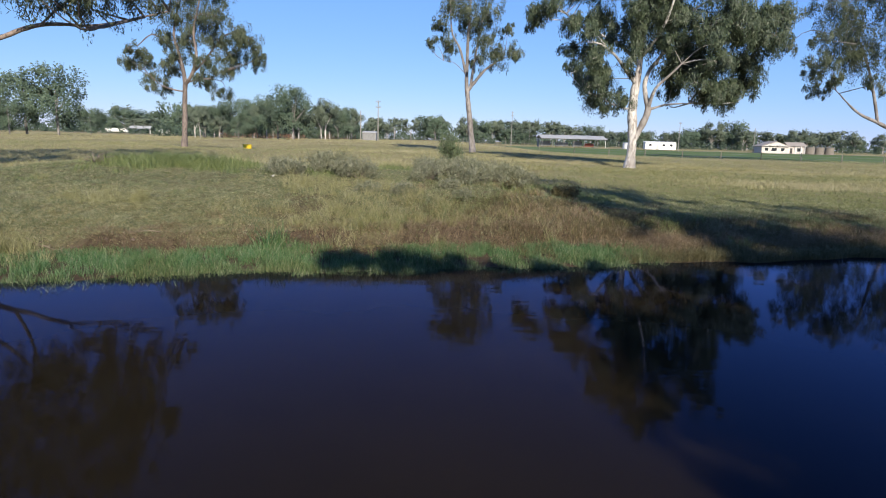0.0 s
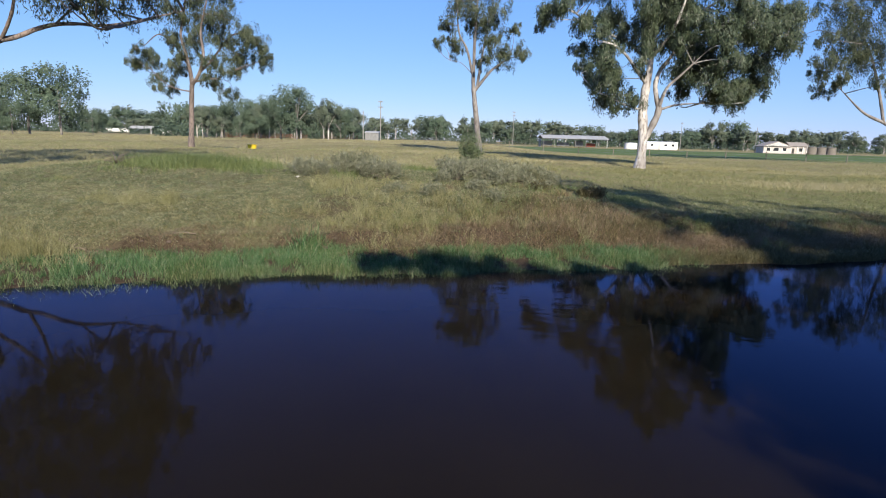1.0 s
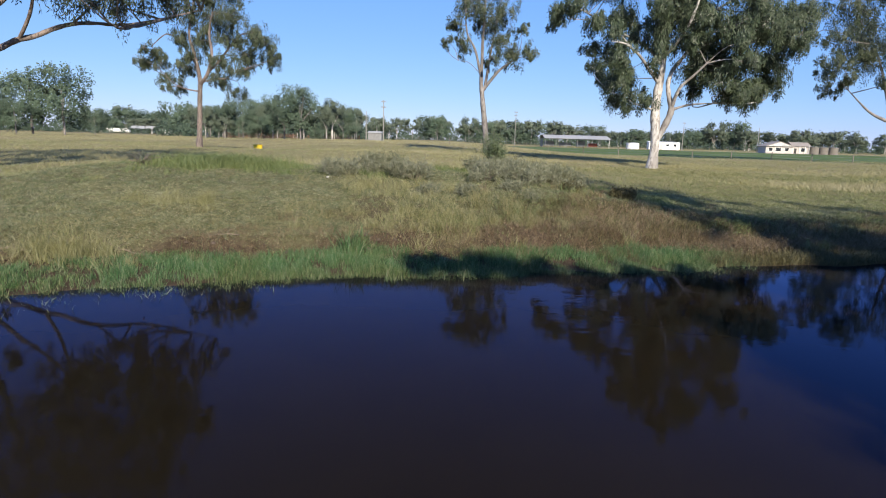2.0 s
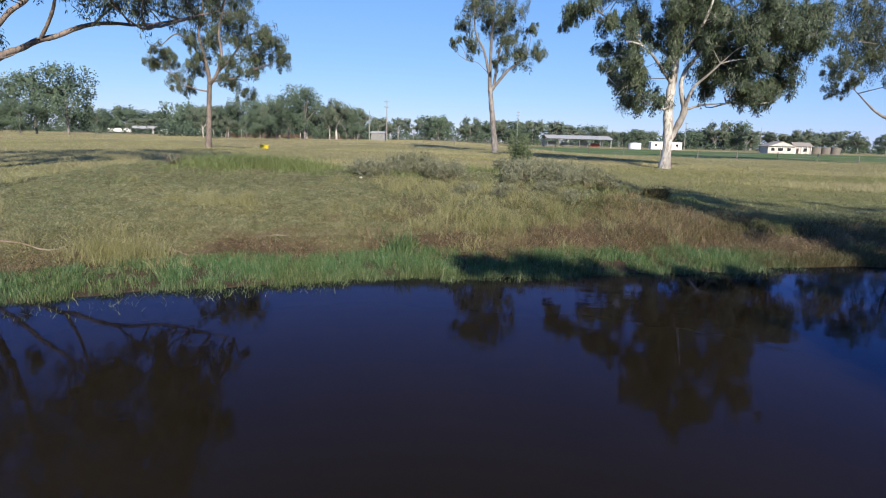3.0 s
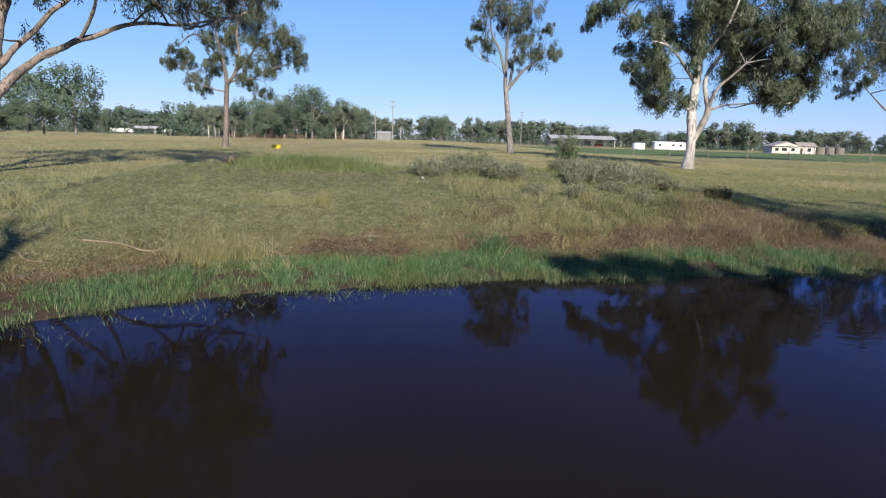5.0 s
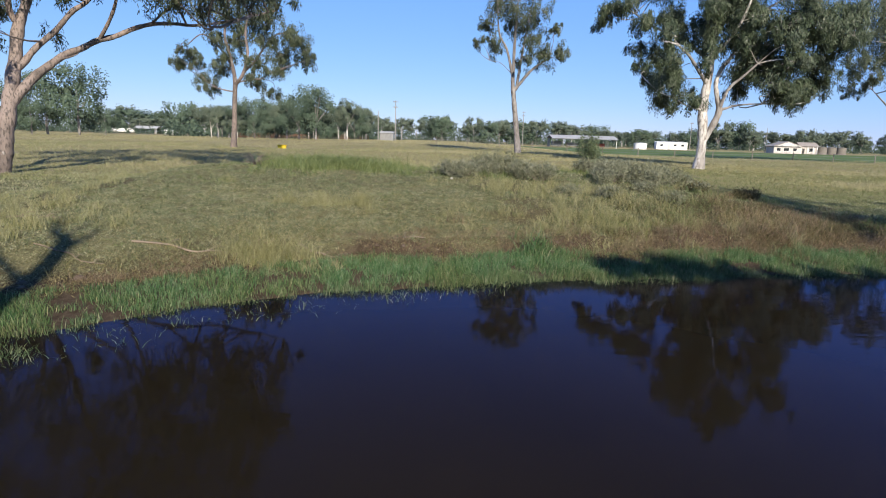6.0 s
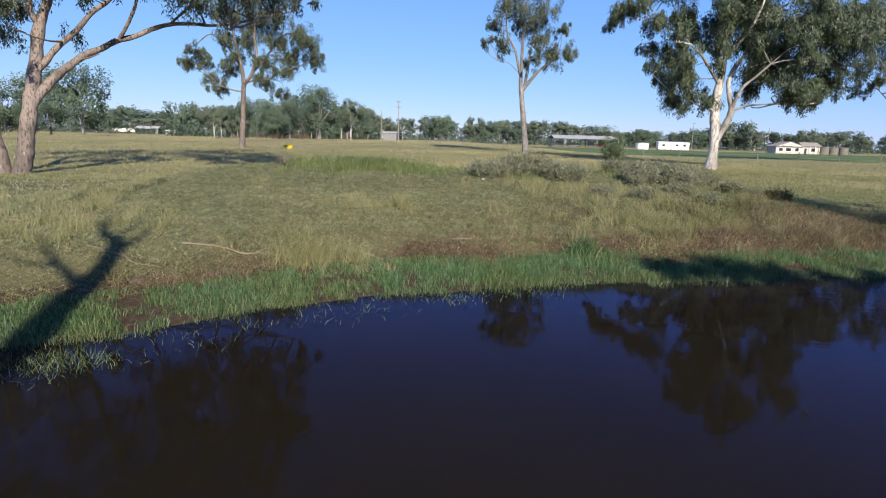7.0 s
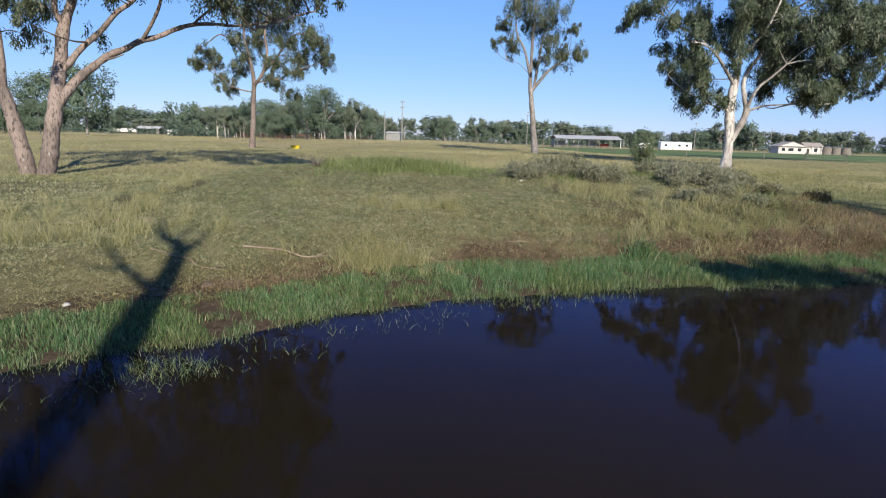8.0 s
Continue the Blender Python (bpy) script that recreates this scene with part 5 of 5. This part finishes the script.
def machinery_shed(label, x, y, wide, deep, eaves, ridge, bays):
    s = thing("machinery_shed", label, "shed", stand(x, y))
    part("roof", ribbed_roof(-0.6, wide + 0.6, -0.8, eaves, deep * 0.5, ridge), M_ROOF, s)
    part("roof", ribbed_roof(-0.6, wide + 0.6, deep + 0.4, eaves, deep * 0.5 + 0.01, ridge), M_ROOF, s)
    part("end_wall", block(-0.1, 0, deep * 0.55, deep, -0.3, eaves - 0.1), M_STEEL, s)
    for k in range(bays + 1):
        c = wide * k / bays
        part("rear_post", block(c - 0.07, c + 0.07, deep - 0.07, deep + 0.07, -0.3, eaves - 0.12), M_STEEL, s)
    for k in range(1, bays):
        c = wide * k / bays
        part("rafter", merge([tube([(c, -0.2, eaves - 0.2), (c, deep * 0.5, ridge - 0.25)], [0.07, 0.07], 4), tube([(c, deep, eaves - 0.2), (c, deep * 0.5, ridge - 0.25)], [0.07, 0.07], 4), tube([(c, 0, eaves - 0.22), (c, deep, eaves - 0.22)], [0.06, 0.06], 4)]), M_STEEL, s)
    part("fascia_beam", block(-0.3, wide + 0.3, -0.3, -0.1, eaves - 0.28, eaves - 0.1), M_ROOF, s)
    for k in range(bays + 1):
        c = wide * k / bays
        part("post", block(c - 0.07, c + 0.07, -0.07, 0.07, -0.3, eaves - 0.12), M_WHITE if k == bays else M_STEEL, s)
    return s


machinery_shed("long open-fronted machinery shed with a pale metal roof", 38.8, 244.0, 25.6, 13.0, 3.5, 4.9, 6)
for k, (x, w, h) in enumerate(((41.0, 4.0, 2.4), (47.5, 5.0, 1.9), (54.0, 3.5, 2.6), (58.8, 3.8, 1.8))):
    mach = thing("farm_machine", "farm machine parked in the shade of the open shed", "machine", stand(x, 249.0), 0, "parked machines")
    part("body", bevelled(-w / 2, w / 2, -1, 1, 0.5, h, 0.15), M_MACHINE if k == 3 else M_STEEL, mach)
    for wx_ in (-w * 0.33, w * 0.33):
        for wy_ in (-1.15, 0.85):
            part("wheel", (*tube([(wx_, wy_, 0.55), (wx_, wy_ + 0.15, 0.55), (wx_, wy_ + 0.3, 0.55)], [0.5, 0.55, 0.5], 12), True), M_DARK, mach)

machinery_shed("far farm shed with a pale roof and open front", -221.0, 420.0, 15.5, 9.0, 3.6, 5.4, 4)

tank = thing("water_tank", "round pale corrugated water tank beside the shed", "tank", stand(73.0, 241.0), 0, "water tanks")
part("wall", (*tube([(0, 0, -0.2), (0, 0, 1.2), (0, 0, 2.4)], [2.5, 2.5, 2.5], 24), True), M_WHITE, tank)
part("lid", (*tube([(0, 0, 2.4), (0, 0, 2.45), (0, 0, 2.7)], [2.6, 2.6, 0.05], 24), False), M_ROOF, tank)


def cabin(x, y, wide, deep, tall):
    c = thing("site_cabin", "long white transportable cabin with three small dark windows", "cabin", stand(x, y))
    part("wall", block(0, wide, 0, deep, 0.2, tall), M_WHITE, c)
    part("roof", ribbed_roof(-0.2, wide + 0.2, -0.3, tall + 0.02, deep + 0.3, tall + 0.3), M_WHITE, c)
    for k in range(6):
        part("stump", block(0.3 + k * (wide - 0.9) / 5, 0.6 + k * (wide - 0.9) / 5, 0.2, 0.5, -0.3, 0.2), M_TANK, c)
    for p in (0.16, 0.60, 0.84):
        window(c, wide * p, 0, 1.5, 1.1, 0.8)
    part("door", block(wide * 0.36, wide * 0.36 + 0.9, -0.05, 0, 0.25, 2.2), M_CREAM, c)
    return c


cabin(79.2, 240.0, 12.2, 2.8, 3.0)


def house(x, y):
    h = thing("farmhouse", "low cream farmhouse with pale gabled roofs", "house", stand(x, y))
    part("wall", block(0, 10, 0, 5.6, -0.2, 2.7), M_CREAM, h)
    part("wing_wall", block(10.003, 16.6, 1.2, 5.6, -0.2, 2.9), M_CREAM, h)
    V = np.array([(-0.7, -0.7, 2.65), (10.5, -0.7, 2.65), (10.5, 6.2, 2.65), (-0.7, 6.2, 2.65), (4.9, -0.5, 4.45), (4.9, 6.0, 4.45)])
    bm = bmesh.new()
    vs = [bm.verts.new(v) for v in V]
    for f in ((0, 1, 4), (1, 2, 5, 4), (2, 3, 5), (3, 0, 4, 5), (0, 3, 2, 1)):
        bm.faces.new([vs[k] for k in f])
    part("roof", bm, M_TILE, h)
    gable = bmesh.new()
    gable.faces.new([gable.verts.new(v) for v in ((0.4, -0.72, 2.72), (9.4, -0.72, 2.72), (4.9, -0.55, 4.2))])
    bmesh.ops.solidify(gable, geom=gable.faces[:], thickness=0.05)
    part("gable", gable, M_WHITE, h)
    part("wing_roof", ribbed_roof(10.0, 17.2, 0.5, 2.9, 3.4, 4.3), M_TILE, h)
    part("wing_roof", ribbed_roof(10.0, 17.2, 6.2, 2.9, 3.41, 4.3), M_TILE, h)
    for wx_, w in ((1.8, 1.4), (4.6, 2.0), (7.8, 1.4)):
        window(h, wx_, 0, 0.9, w, 1.2)
    window(h, 14.6, 1.2, 0.9, 1.6, 1.3)
    part("door", block(11.2, 12.1, 1.14, 1.2, -0.1, 2.05), M_DARK, h)
    for px_ in (10.4, 13.0, 15.0, 16.5):
        part("veranda_post", block(px_ - 0.07, px_ + 0.07, 0.6, 0.74, -0.2, 2.85), M_WHITE, h)
    return h


house(117.6, 225.0)
for k, x in enumerate((137.2, 141.4, 145.8)):
    tk = thing("rainwater_tank", "round grey concrete rainwater tank beside the farmhouse", "tank", stand(x, 228.0 + k), 0, "rainwater tanks")
    part("wall", (*tube([(0, 0, -0.2), (0, 0, 1.3), (0, 0, 2.6)], [1.75, 1.75, 1.75], 24), True), M_TANK, tk)
    part("lid", (*tube([(0, 0, 2.6), (0, 0, 2.65), (0, 0, 2.9)], [1.8, 1.8, 0.05], 24), False), M_TANK, tk)

M_DIRT = plain_material("red_dirt", (0.141, 0.085, 0.053), (0.226, 0.148, 0.099), 0.4, 0.95)
tx = np.linspace(66, 230, 30)
TV = np.concatenate([np.stack([tx, np.full(30, yy), land(tx, np.full(30, yy)) + 0.06], 1) for yy in (221.0, 222.0, 223.5)])
k = np.arange(29)
TF = np.concatenate([np.stack([k + o, k + o + 1, k + o + 31, k + o + 30], 1) for o in (0, 30)])
me = raw("dirt_track", TV, TF)
me.materials.append(M_DIRT)
tagged(new("dirt_track", me), "reddish dirt track along the far edge of the crop", "track", kind="structure")

hut = thing("pump_shed", "small grey metal shed beside two poles", "shed", stand(-20.9, 151.0))
part("wall", block(0, 3.4, 0, 2.4, -0.2, 1.9), M_STEEL, hut)
part("roof", ribbed_roof(-0.15, 3.55, -0.2, 1.92, 2.6, 2.3), M_ROOF, hut)

truck = thing("truck", "long white truck trailer parked far off", "truck", stand(-235.0, 416.0))
part("body", bevelled(0, 13.0, 0, 2.6, 1.1, 3.4, 0.2), M_WHITE, truck)
part("cab", bevelled(13.2, 15.4, 0, 2.5, 0.8, 2.9, 0.3), M_WHITE, truck)
for k in range(4):
    part("wheel", (*tube([(2 + 3.6 * k, -0.05, 0.5), (2 + 3.6 * k, 0.15, 0.5), (2 + 3.6 * k, 0.35, 0.5)], [0.45, 0.5, 0.45], 10), True), M_DARK, truck)

barn = thing("white_shed", "small white gabled shed far off by the trees", "shed", stand(-200.0, 420.0))
part("wall", block(0, 6.2, 0, 5, -0.3, 2.5), M_WHITE, barn)
part("roof", ribbed_roof(-0.4, 6.6, -0.4, 2.5, 2.5, 3.5, 1.0), M_WHITE, barn)
part("roof", ribbed_roof(-0.4, 6.6, 5.4, 2.5, 2.51, 3.5, 1.0), M_WHITE, barn)
